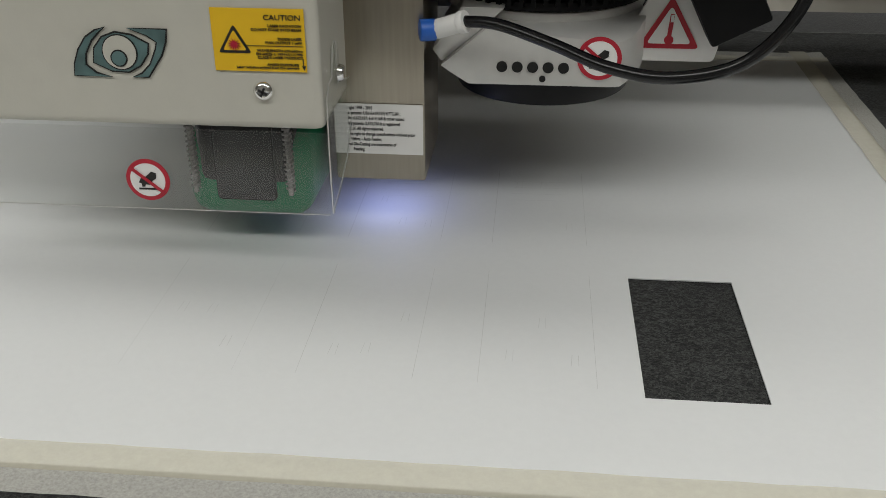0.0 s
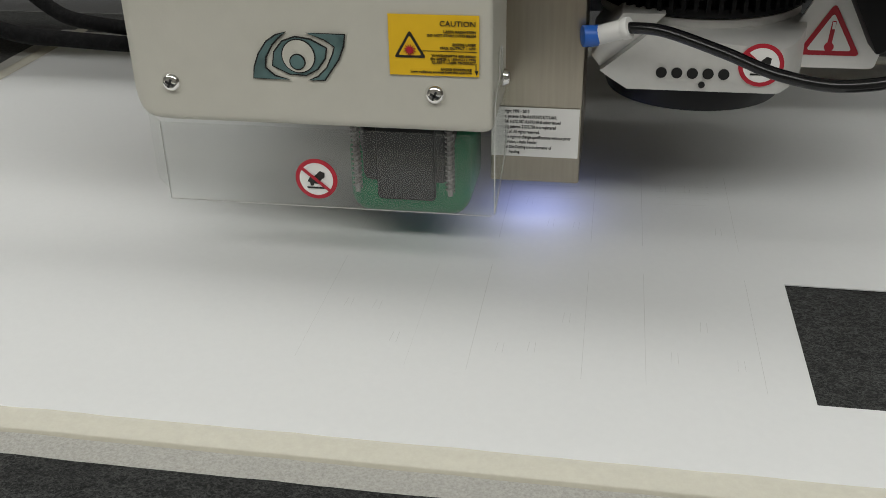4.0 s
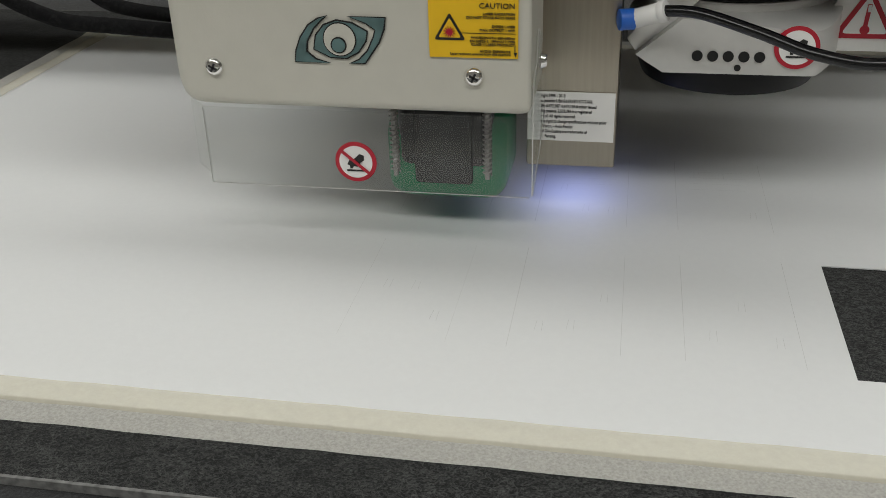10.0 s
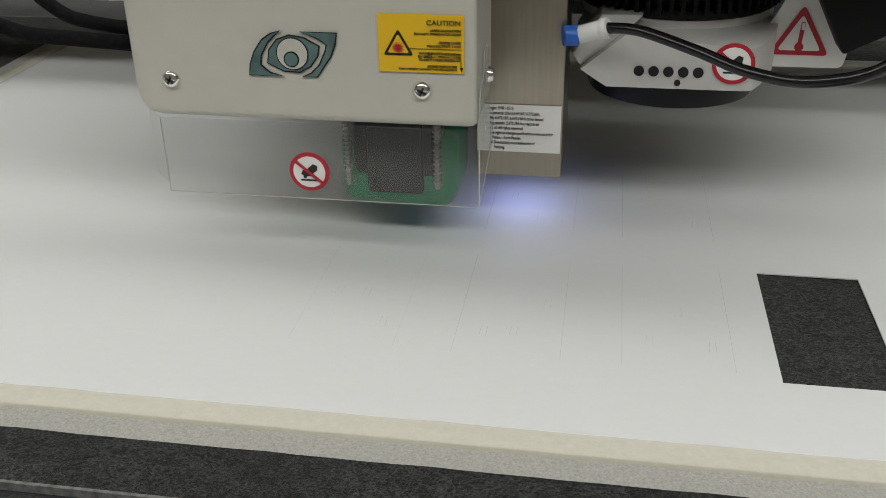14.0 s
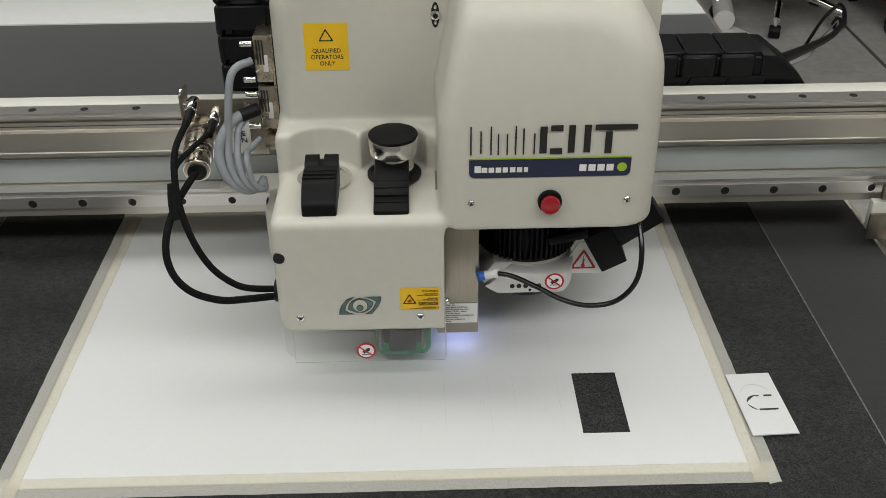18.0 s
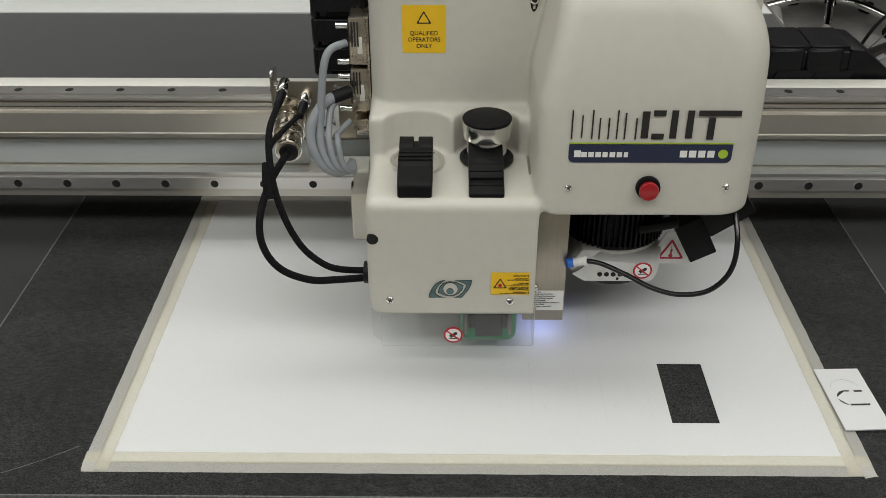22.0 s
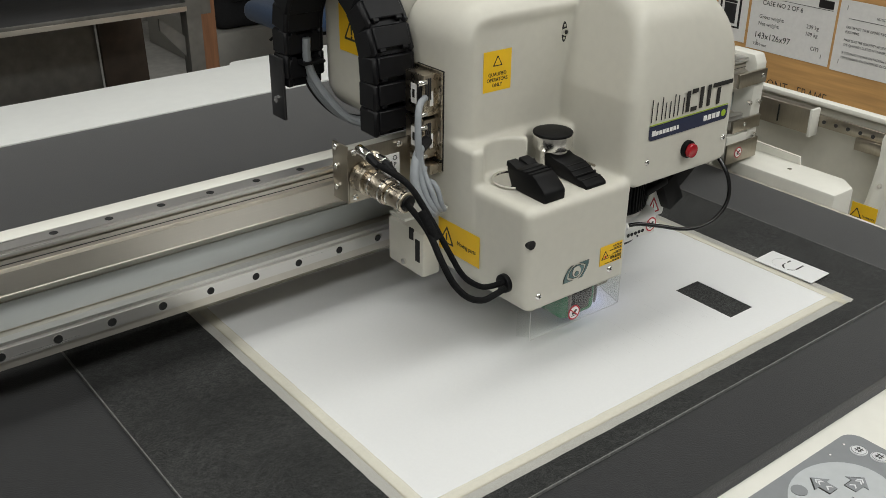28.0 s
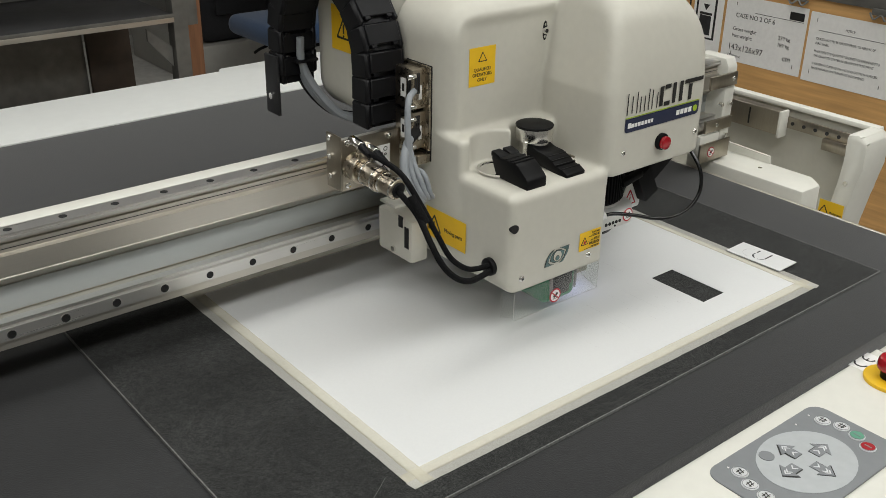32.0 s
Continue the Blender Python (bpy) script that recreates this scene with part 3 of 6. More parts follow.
def tape(x0, x1, y0, y1, z, seed, inner, half):
    """A strip with slightly torn ends, half on the sheet and half stuck down on the felt."""
    rng = random.Random(seed)
    bm = bmesh.new()
    along_x = x1 - x0 > y1 - y0
    n = 60
    rows = ((0.0, 0.0), (0.46, 0.0), (0.53, 1.0), (1.0, 1.0)) if inner > 0 else ((0.0, 1.0), (0.47, 1.0), (0.54, 0.0), (1.0, 0.0))
    grid = []
    for k in range(n + 1):
        t = k / n
        wob = 0.0003 * rng.uniform(-1, 1)
        line = []
        for s, up in rows:
            end = rng.uniform(-0.002, 0.002) if k in (0, n) else 0.0
            zz = 0.0041 + (z - 0.005) + up * 0.0009 + 0.00003 * rng.random()
            if along_x:
                line.append(bm.verts.new((x0 + (x1 - x0) * t + end, y0 + (y1 - y0) * s + wob, zz)))
            else:
                line.append(bm.verts.new((x0 + (x1 - x0) * s + wob, y0 + (y1 - y0) * t + end, zz)))
        grid.append(line)
    for a, b in zip(grid, grid[1:]):
        for q in ((0,) if half == (inner > 0) else (2,)) + (() if half else (1,)):
            bm.faces.new((a[q], b[q], b[q + 1], a[q + 1]))
    bmesh.ops.delete(bm, geom=[v for v in bm.verts if not v.link_faces], context="VERTS")
    return bm


OX0, OX1, OY0, OY1, TW = -0.5545, 0.1732, -0.1615, 0.3678, 0.0253
for i, (a, b, c, d, z, side) in enumerate(((OX0, OX1, OY0, OY0 + TW, 0.0050, 1), (OX0, OX1, OY1 - TW, OY1, 0.0050, -1),
                                           (OX0, OX0 + TW, OY0 + 0.001, OY1 + 0.004, 0.0054, 1), (OX1 - TW, OX1, OY0 - 0.001, OY1 + 0.002, 0.0054, -1))):
    strip = thing("masking_tape", "translucent cream masking tape along the sheet's edge", "tape", group="tape round the sheet")
    part("felt_half", tape(a, b, c, d, z, i, side, True), TAPE_FELT, strip, "greyish half stuck to the felt")
    part("sheet_half", tape(a, b, c, d, z, i, side, False), TAPE, strip, "cream half stuck to the sheet")


def card():
    ob = thing("cut_card", "white cut-out card with black slots lying across the tape", "card", (0, 0, 0.0062))
    m = Matrix.Translation((0.1843, -0.0565, 0)) @ Matrix.Rotation(radians(2.0), 4, "Z")
    part("board", moved(box(-0.0229, 0.0229, -0.0457, 0.0457, 0, 0.0012), m), PAPER, ob)
    bm = bmesh.new()
    def arc(cx, cy, r, a0, a1, w):
        n = 12
        pts = [(cx + r * math.cos(radians(a0 + (a1 - a0) * k / n)), cy + r * math.sin(radians(a0 + (a1 - a0) * k / n))) for k in range(n + 1)]
        pts += [(cx + (r - w * math.sin(math.pi * k / n) - 0.0004) * math.cos(radians(a0 + (a1 - a0) * k / n)), cy + (r - w * math.sin(math.pi * k / n) - 0.0004) * math.sin(radians(a0 + (a1 - a0) * k / n))) for k in range(n, -1, -1)]
        add_prism(bm, pts, "z", 0.0013, 0.0015)
    arc(-0.0030, 0.0008, 0.0108, 84, 176, 0.0026)
    arc(-0.0030, 0.0000, 0.0108, 188, 252, 0.0012)
    add_box(bm, -0.0030, 0.0010, 0.0098, 0.0114, 0.0013, 0.0015)
    add_box(bm, 0.0058, 0.0142, 0.0092, 0.0116, 0.0013, 0.0015)
    add_box(bm, -0.0046, 0.0146, -0.0112, -0.0088, 0.0013, 0.0015)
    part("slot", moved(bm, m), INK, ob, "black curved slots")
    bm = bmesh.new()
    arc(-0.001, 0.0135, 0.0150, 20, 175, 0.0)
    part("score_line", moved(bm, m), PAPER_EDGE, ob, "faint round score")
    return ob


card()


# ---- the tool head ----
HX, HY, HZ = -0.0202, -0.0485, 0.0086
HEAD = thing("tool_head", "cream plastic cutting head with levers, cables and warning stickers", "machine head", (HX, HY, HZ))


def smin(a, b, k):
    h = np.clip(0.5 + 0.5 * (b - a) / k, 0, 1)
    return b * (1 - h) + a * h - k * h * (1 - h)


def smax(a, b, k):
    return -smin(-a, -b, k)


def rounded_box(p, lo, hi, r):
    lo, hi = np.array(lo), np.array(hi)
    q = np.abs(p - (lo + hi) / 2) - (hi - lo) / 2 + r
    return np.linalg.norm(np.maximum(q, 0), axis=-1) + np.minimum(q.max(-1), 0) - r


def corner2(u, v, r):
    """Inside the quarter u < 0, v < 0 with a rounded corner of radius r."""
    a, b = u + r, v + r
    return np.hypot(np.maximum(a, 0), np.maximum(b, 0)) + np.minimum(np.maximum(a, b), 0) - r


def surface(name, field, lo, hi, h, material, parent, label=""):
    """A smooth skin round the places where field is negative."""
    ax = [np.arange(a, b + h, h) for a, b in zip(lo, hi)]
    p = np.stack(np.meshgrid(*ax, indexing="ij"), -1)
    v = field(p)
    s = v < 0
    n = tuple(d - 1 for d in v.shape)
    count, total = np.zeros(n), np.zeros((*n, 3))
    corner = lambda a, o: a[o[0]:o[0] + n[0], o[1]:o[1] + n[1], o[2]:o[2] + n[2]]
    for axis in range(3):
        for o1 in (0, 1):
            for o2 in (0, 1):
                a = [0, 0, 0]
                others = [k for k in range(3) if k != axis]
                a[others[0]], a[others[1]] = o1, o2
                b = list(a)
                b[axis] = 1
                va, vb = corner(v, a), corner(v, b)
                cross = corner(s, a) != corner(s, b)
                t = np.where(cross, va / np.where(va == vb, 1, va - vb), 0)
                pt = np.zeros((*n, 3)) + np.array(a, float)
                pt[..., axis] += t
                total += pt * cross[..., None]
                count += cross
    has = count > 0
    index = -np.ones(n, int)
    index[has] = np.arange(has.sum())
    cell = np.argwhere(has)
    verts = np.array(lo) + (cell + total[has] / count[has][:, None]) * h
    faces = []
    for axis in range(3):
        o = [k for k in range(3) if k != axis]
        sl = [slice(1, n[k]) for k in range(3)]
        sl[axis] = slice(0, n[axis])
        sl2 = list(sl)
        sl2[axis] = slice(1, n[axis] + 1)
        a, b = s[tuple(sl)], s[tuple(sl2)]
        where = np.argwhere(a != b)
        where[:, o[0]] += 1
        where[:, o[1]] += 1
        d0, d1 = np.zeros(3, int), np.zeros(3, int)
        d0[o[0]], d1[o[1]] = 1, 1
        quad = np.stack([index[tuple((where - d).T)] for d in (d0 * 0, d0, d0 + d1, d1)], 1)
        faces.append(quad)
    faces = np.concatenate(faces)
    faces = faces[(faces >= 0).all(1)]
    bm_me = bpy.data.meshes.new(name)
    bm_me.from_pydata(verts.tolist(), [], faces.tolist())
    bm = bmesh.new()
    bm.from_mesh(bm_me)
    bpy.data.meshes.remove(bm_me)
    for _ in range(1):
        bmesh.ops.smooth_vert(bm, verts=bm.verts, factor=0.5, use_axis_x=True, use_axis_y=True, use_axis_z=True)
    bmesh.ops.recalc_face_normals(bm, faces=bm.faces)
    me = bpy.data.meshes.new(name)
    bm.to_mesh(me)
    bm.free()
    me.materials.append(material)
    me.shade_smooth()
    ob = new(name, me)
    ob.parent = parent
    return tagged(ob, label) if label else ob


def housing_field(p):
    x, y, z = p[..., 0], p[..., 1], p[..., 2]
    block = rounded_box(p, (-0.278, 0.034, 0.050), (-0.080, 0.25, 0.197), 0.012)
    block = np.maximum(np.maximum(block, x + 0.112), 0.067 - z)
    block = smax(block, corner2(-0.278 - x, 0.067 - z, 0.016), 0.004)
    # upper part with a shallow alcove framed by a rounded margin
    upper = smax(corner2(-0.278 - x, z - 0.402, 0.052), np.maximum(0.148 - y, 0.10 - z), 0.045)
    alcove = rounded_box(p, (-0.265, 0.02, 0.15), (0.10, 0.157, 0.386), 0.020)
    alcove = np.maximum(alcove, 0.2 - z)
    upper = smax(upper, -alcove, 0.006)
    step = rounded_box(p, (-0.278, 0.128, 0.10), (-0.10, 0.265, 0.240), 0.007)
    well = np.maximum(np.hypot(x + 0.229, y - 0.112) - 0.036, 0.199 - z)
    well2 = np.maximum(np.hypot(x + 0.160, y - 0.120) - 0.033, 0.199 - z)
    step = smax(step, -np.minimum(well, well2), 0.004)
    d = smin(block, step, 0.006)
    d = smin(d, upper, 0.007)
    d = smax(d, -np.minimum(well, well2), 0.003)
    # the right-hand column leans back and rounds over at the top
    lean = np.maximum(z - 0.26, 0) ** 2 * 1.5
    front = 0.034 + lean - y
    col = smax(corner2(x - 0.088, z - 0.408, 0.085), front, 0.040)
    col = smax(col, np.maximum(0.182 - z, y - 0.262), 0.005)
    inner = -0.117 - x + 0.20 * np.maximum(z - 0.29, 0)
    col = smax(col, inner, 0.020)
    d = smin(d, col, 0.005)
    d = np.maximum(np.maximum(d, -0.278 - x), y - 0.262)
    return np.maximum(d, np.where((x > -0.112) & (y < 0.2), 0.182 - z, -1))


surface("housing", housing_field, (-0.29, 0.025, 0.058), (0.098, 0.270, 0.418), 0.0025, CREAM, HEAD, "moulded cream plastic cover with an alcove")


def rear_field(p):
    d = rounded_box(p, (-0.286, 0.2645, 0.215), (0.090, 0.455, 0.66), 0.040)
    return d


surface("rear_housing", rear_field, (-0.30, 0.255, 0.200), (0.10, 0.47, 0.67), 0.006, CREAM, HEAD, "rounded cream rear cover")


def screw(x, y, z, r=0.0046, axis="y"):
    bm = bmesh.new()
    if axis == "y":
        add_cyl(bm, (x, y, z), (x, y - 0.0028, z), r, r * 0.62, 24, 0.0008)
        a = part("screw", bm, CHROME, HEAD, "chrome cross-head screw")
        cross = bmesh.new()
        for t in (25, 115):
            m = Matrix.Translation((x, y - 0.0029, z)) @ Matrix.Rotation(radians(t), 4, "Y")
            add_box(cross, -r * 0.42, r * 0.42, -0.0002, 0.0006, -r * 0.10, r * 0.10)
            vs = cross.verts[-8:]
            bmesh.ops.transform(cross, matrix=m, verts=vs)
        part("cross_slot", cross, DARK_METAL, a)
    else:
        add_cyl(bm, (x, y, z), (x + (0.003 if axis == "x" else -0.003), y, z), r, r * 0.75, 20, 0.0006)
        part("screw", bm, CHROME, HEAD, "chrome cross-head screw")


for sx, sz in ((-0.2553, 0.0861), (-0.1369, 0.0850), (-0.0874, 0.2129), (0.0566, 0.2138)):
    screw(sx, 0.0345, sz, 0.0050 if sz < 0.1 else 0.0042)

# dark inspection hole
hole = part("hole_rim", cyl((-0.2700, 0.0337, 0.1560), (-0.2700, 0.040, 0.1560), 0.0056, seg=28), HOLE, HEAD, "round dark opening")

# levers and knob
lev = [(0.043, 0.189), (0.043, 0.2075), (0.0465, 0.2115), (0.060, 0.2220), (0.066, 0.2245), (0.074, 0.2240), (0.082, 0.2250), (0.092, 0.2242), (0.1060, 0.2255), (0.108, 0.220), (0.104, 0.210), (0.098, 0.198), (0.060, 0.196)]
left_lever = part("lever", prism(lev, "x", -0.2457, -0.2130, 0.002), BLACK_PLASTIC, HEAD, "black clamping lever, raised")
for x0, x1 in ((-0.2457, -0.2315), (-0.2272, -0.2130)):
    part("prong", prism([(0.090, 0.2235), (0.096, 0.2265), (0.104, 0.2285), (0.1085, 0.2290), (0.109, 0.222)], "x", x0, x1, 0.001), BLACK_PLASTIC, left_lever)
for k in range(3):
    part("grip_rib", box(-0.2453, -0.2134, 0.0655 + 0.0075 * k, 0.0685 + 0.0075 * k, 0.2225, 0.2258, 0.0005, 1), BLACK_PLASTIC, left_lever)
lev2 = [(0.044, 0.190), (0.043, 0.2005), (0.050, 0.2045), (0.062, 0.2065), (0.072, 0.2125), (0.084, 0.2165), (0.098, 0.2175), (0.110, 0.222), (0.122, 0.223), (0.125, 0.208), (0.095, 0.199), (0.060, 0.196)]
right_lever = part("lever", prism(lev2, "x", -0.1785, -0.1450, 0.002), BLACK_PLASTIC, HEAD, "black clamping lever, pressed down")
for k in range(4):
    part("grip_rib", box(-0.178, -0.1455, 0.052 + 0.0085 * k, 0.0545 + 0.0085 * k, 0.2020 + 0.0026 * k, 0.2058 + 0.0031 * k, 0.0005, 1), BLACK_PLASTIC, right_lever)
for wx, wy in ((-0.229, 0.112), (-0.160, 0.120)):
    bm = bmesh.new()
    add_ring(bm, (0, 0), 0.0235, 0.0270, 0, 0.0022, 36)
    part("tool_ring", moved(bm, Matrix.Translation((wx, wy, 0.1995)) @ FRONT), CHROME if wx < -0.2 else HOLE, HEAD, "tool socket ring")
    part("socket", cyl((wx, wy, 0.196), (wx, wy, 0.2005), 0.0235, seg=36), HOLE if wx > -0.2 else CHROME, HEAD)
knob = part("knob", cyl((-0.160, 0.122, 0.2235), (-0.160, 0.122, 0.2405), 0.0245, seg=40, bevel=0.0015), POLISHED, HEAD, "chrome knob with a black cap")
part("knob_neck", cyl((-0.160, 0.122, 0.195), (-0.160, 0.122, 0.2235), 0.0200, seg=36, bevel=0.001), POLISHED, knob)
part("knob_cap", cyl((-0.160, 0.122, 0.2405), (-0.160, 0.122, 0.2435), 0.0246, seg=40, bevel=0.0015), BLACK_PLASTIC, knob, "black rubber cap")

# red stop button
button = part("button_collar", cyl((-0.0148, 0.0345, 0.2144), (-0.0148, 0.0285, 0.2144), 0.0112, seg=36, bevel=0.001), BLACK_PLASTIC, HEAD, "black button collar")
part("button", cyl((-0.0148, 0.0285, 0.2140), (-0.0148, 0.0225, 0.2140), 0.0090, seg=36, bevel=0.0015), BUTTON, button, "round red push button")

# slot near the top of the alcove
lock = part("key_lock", cyl((-0.1165, 0.162, 0.350), (-0.1165, 0.1535, 0.350), 0.0048, seg=24, bevel=0.001), CHROME, HEAD, "small metal lock")
part("keyhole", cyl((-0.1165, 0.1545, 0.350), (-0.1165, 0.1530, 0.350), 0.0026, seg=16), HOLE, lock)
slot_outline = [(-0.1165 + 0.0040 * math.cos(radians(q)), 0.350 + 0.0125 * math.sin(radians(q))) for q in range(0, 360, 15)]
part("lock_slot", prism(slot_outline, "y", 0.1566, 0.1575), HOLE, lock, "dark oval lock opening")
part("lock_bar", box(-0.1178, -0.1152, 0.1560, 0.1568, 0.3405, 0.3440, 0.0004), CHROME, lock)
part("lock_bar", box(-0.1178, -0.1152, 0.1560, 0.1568, 0.3560, 0.3595, 0.0004), CHROME, lock)


def flat(poly, at, turn, depth, material, parent, name, label=""):
    bm = prism(poly, "z", 0.0, depth)
    return part(name, moved(bm, Matrix.Translation(at) @ turn), material, parent, label)


def circle(r, n=36, cx=0.0, cy=0.0, sx=1.0):
    return [(cx + sx * r * math.cos(2 * math.pi * k / n), cy + r * math.sin(2 * math.pi * k / n)) for k in range(n)]


def rect(x0, x1, y0, y1):
    return [(x0, y0), (x1, y0), (x1, y1), (x0, y1)]


def rounded_corners(poly, r, n=4):
    """A polygon with each corner cut back by r along its sides and rounded."""
    pts, m = [], len(poly)
    for k in range(m):
        a, c, b = Vector(poly[k - 1]), Vector(poly[k]), Vector(poly[(k + 1) % m])
        p, q = c + (a - c).normalized() * r * 1.7, c + (b - c).normalized() * r * 1.7
        pts += [tuple(p * (1 - t) ** 2 + c * (2 * t * (1 - t)) + q * t * t) for t in (i / n for i in range(n + 1))]
    return pts


def triangle_sign(at, turn, r, material, parent, inner, depth=0.0004):
    tri = rounded_corners([(0, r), (-0.87 * r, -0.5 * r), (0.87 * r, -0.5 * r)], 0.10 * r)
    a = flat(tri, at, turn, depth, material, parent, "triangle_sign")
    up = turn @ Vector((0, 0, depth))
    flat([(x * 0.72, y * 0.72) for x, y in tri], Vector(at) + up, turn, depth * 0.6, inner, a, "triangle_field")
    return a, Vector(at) + up * 1.7


def no_touch_sign(at, turn, r, parent):
    s = flat(circle(r), at, turn, 0.0003, RED, parent, "no_touch_sticker", "round red and white no-touching sticker")
    up = turn @ Vector((0, 0, 0.0003))
    at = Vector(at) + up
    flat(circle(r * 0.80), at, turn, 0.0002, LABEL, s, "sticker_field")
    at = at + up
    palm = [(-0.42, -0.12), (-0.30, 0.10), (-0.05, 0.18), (0.20, 0.42), (0.42, 0.34), (0.40, 0.10), (0.22, -0.02), (0.10, -0.22), (-0.10, -0.20), (-0.16, -0.32), (-0.28, -0.32), (-0.30, -0.16)]
    flat([(u * r, v * r) for u, v in palm], at, turn, 0.0002, INK, s, "black_shape")
    flat(rect(-0.45 * r, 0.38 * r, -0.46 * r, -0.38 * r), at, turn, 0.0002, INK, s, "black_bar")
    a = radians(-40)
    bar = [(u * math.cos(a) - v * math.sin(a), u * math.sin(a) + v * math.cos(a)) for u, v in rect(-0.86 * r, 0.86 * r, -0.075 * r, 0.075 * r)]
    flat(bar, at + up, turn, 0.0002, RED, s, "red_bar")
    return s


# laser sticker on the front
FY = 0.0335
stk = flat(rect(-0.156, -0.1179, 0.0935, 0.1193), (0, FY, 0), FRONT, 0.0003, YELLOW, HEAD, "laser_sticker", "yellow laser caution sticker with black print")
tri, at = triangle_sign((-0.1470, FY - 0.0004, 0.1050), FRONT, 0.0078, INK, stk, YELLOW, 0.0002)
star = [(0.0028 * (1 if k % 2 else 0.42) * math.sin(math.pi * k / 12), 0.0028 * (1 if k % 2 else 0.42) * math.cos(math.pi * k / 12)) for k in range(24)]
flat(star, (-0.1470, FY - 0.0010, 0.1046), FRONT, 0.0002, RED, stk, "red_star")
RX = -0.1192
for body, size, down in (("CAUTION", 0.0031, 0.14), ("LASER RADIATION", 0.00150, 0.267), ("DO NOT STARE INTO BEAM", 0.00150, 0.330),
                         ("DIODE LASER", 0.00150, 0.472), ("MAX OUTPUT 1 mW", 0.00150, 0.533), ("WAVELENGTH 650-660nm", 0.00150, 0.660),
                         ("EN 60825-1: 1994+A11:1996", 0.00150, 0.717), ("CLASS II LASER PRODUCT", 0.00150, 0.772),
                         ("AVOID EXPOSURE", 0.00150, 0.885), ("Laser radiation emitted from this aperture", 0.00140, 0.933)):
    text("sticker_text", body, size, (RX - (0.0018 if down > 0.8 else 0), FY - 0.0006, 0.1193 - 0.0258 * down), FRONT, INK, stk, "RIGHT", 1.08, 0.008 if size < 0.002 else 0.002)
flat(rect(-0.1432, -0.1190, 0.1041, 0.1043), (0, FY - 0.0004, 0), FRONT, 0.0002, INK, stk, "rule")
flat(rect(-0.1194, -0.11905, 0.0955, 0.0992), (0, FY - 0.0004, 0), FRONT, 0.0002, INK, stk, "arrow_line")
flat([(-0.1198, 0.0962), (-0.1182, 0.0962), (-0.1190, 0.0942)], (0, FY - 0.0004, 0), FRONT, 0.0002, INK, stk, "arrow_head")

# eye-shaped emblem, plain shapes
ex, ez = -0.1957, 0.0998
WING_L = [(-0.0212, -0.0104), (-0.0205, -0.0050), (-0.0180, 0.0010), (-0.0140, 0.0065), (-0.0095, 0.0095), (-0.0045, 0.0107), (-0.0070, 0.0085), (-0.0110, 0.0045),
          (-0.0142, -0.0010), (-0.0148, -0.0052), (-0.0110, -0.0084), (-0.0045, -0.0104)]
WING_R = [(0.0212, 0.0104), (0.0205, 0.0050), (0.0180, -0.0010), (0.0140, -0.0065), (0.0112, -0.0104), (0.0035, -0.0104), (0.0080, -0.0082), (0.0120, -0.0042),
          (0.0150, 0.0020), (0.0158, 0.0046), (0.0120, 0.0072), (0.0040, 0.0104)]
EYE = [(-0.0122, -0.0045), (-0.0110, 0.0020), (-0.0070, 0.0068), (-0.0010, 0.0090), (0.0060, 0.0080), (0.0130, 0.0042), (0.0122, -0.0005), (0.0085, -0.0055), (0.0030, -0.0085), (-0.0045, -0.0082)]


def shrunk(poly, by):
    """The outline drawn in by a distance, for a rim."""
    n = len(poly)
    area = sum(poly[i][0] * poly[(i + 1) % n][1] - poly[(i + 1) % n][0] * poly[i][1] for i in range(n))
    s = 1 if area > 0 else -1
    out = []
    for i in range(n):
        a, b, c = Vector(poly[i - 1]), Vector(poly[i]), Vector(poly[(i + 1) % n])
        n1, n2 = (b - a).normalized(), (c - b).normalized()
        k = Vector((-(n1.y + n2.y), n1.x + n2.x)).normalized() * s
        out.append(tuple(b + k * by))
    return out


emb = flat(WING_L, (ex, FY, ez), FRONT, 0.0002, INK, HEAD, "emblem", "teal eye-shaped emblem with a black rim")
flat(shrunk(WING_L, 0.0007), (ex, FY - 0.0003, ez), FRONT, 0.0002, TEAL, emb, "emblem_wing")
for shape in (WING_R, EYE):
    flat(shape, (ex, FY, ez), FRONT, 0.0002, INK, emb, "emblem_rim")
    flat(shrunk(shape, 0.0007), (ex, FY - 0.0003, ez), FRONT, 0.0002, TEAL, emb, "emblem_wing")
flat(circle(0.0075, 32), (ex + 0.0002, FY - 0.0006, ez + 0.0004), FRONT, 0.0002, INK, emb, "emblem_rim")
flat(circle(0.0070, 32), (ex + 0.0002, FY - 0.0009, ez + 0.0004), FRONT, 0.0002, CREAM, emb, "emblem_ring")
flat(circle(0.0036, 28), (ex - 0.0002, FY - 0.0012, ez - 0.0020), FRONT, 0.0002, INK, emb, "emblem_rim")
flat(circle(0.0030, 28), (ex - 0.0002, FY - 0.0015, ez - 0.0020), FRONT, 0.0002, TEAL, emb, "emblem_pupil")

# maker's plate, plain bars only
PY = 0.0335


def pill(x0, x1, y0, y1, r, n=5):
    pts = []
    for px, py, a0 in ((x1, y1, 90), (x0, y1, 90)):
        pts.append((px, py))
    for px, py, a0 in ((x0 + r, y0 + r, 180), (x1 - r, y0 + r, 270)):
        pts += [(px + r * math.cos(radians(a0 + 90 * k / n)), py + r * math.sin(radians(a0 + 90 * k / n))) for k in range(n + 1)]
    return pts


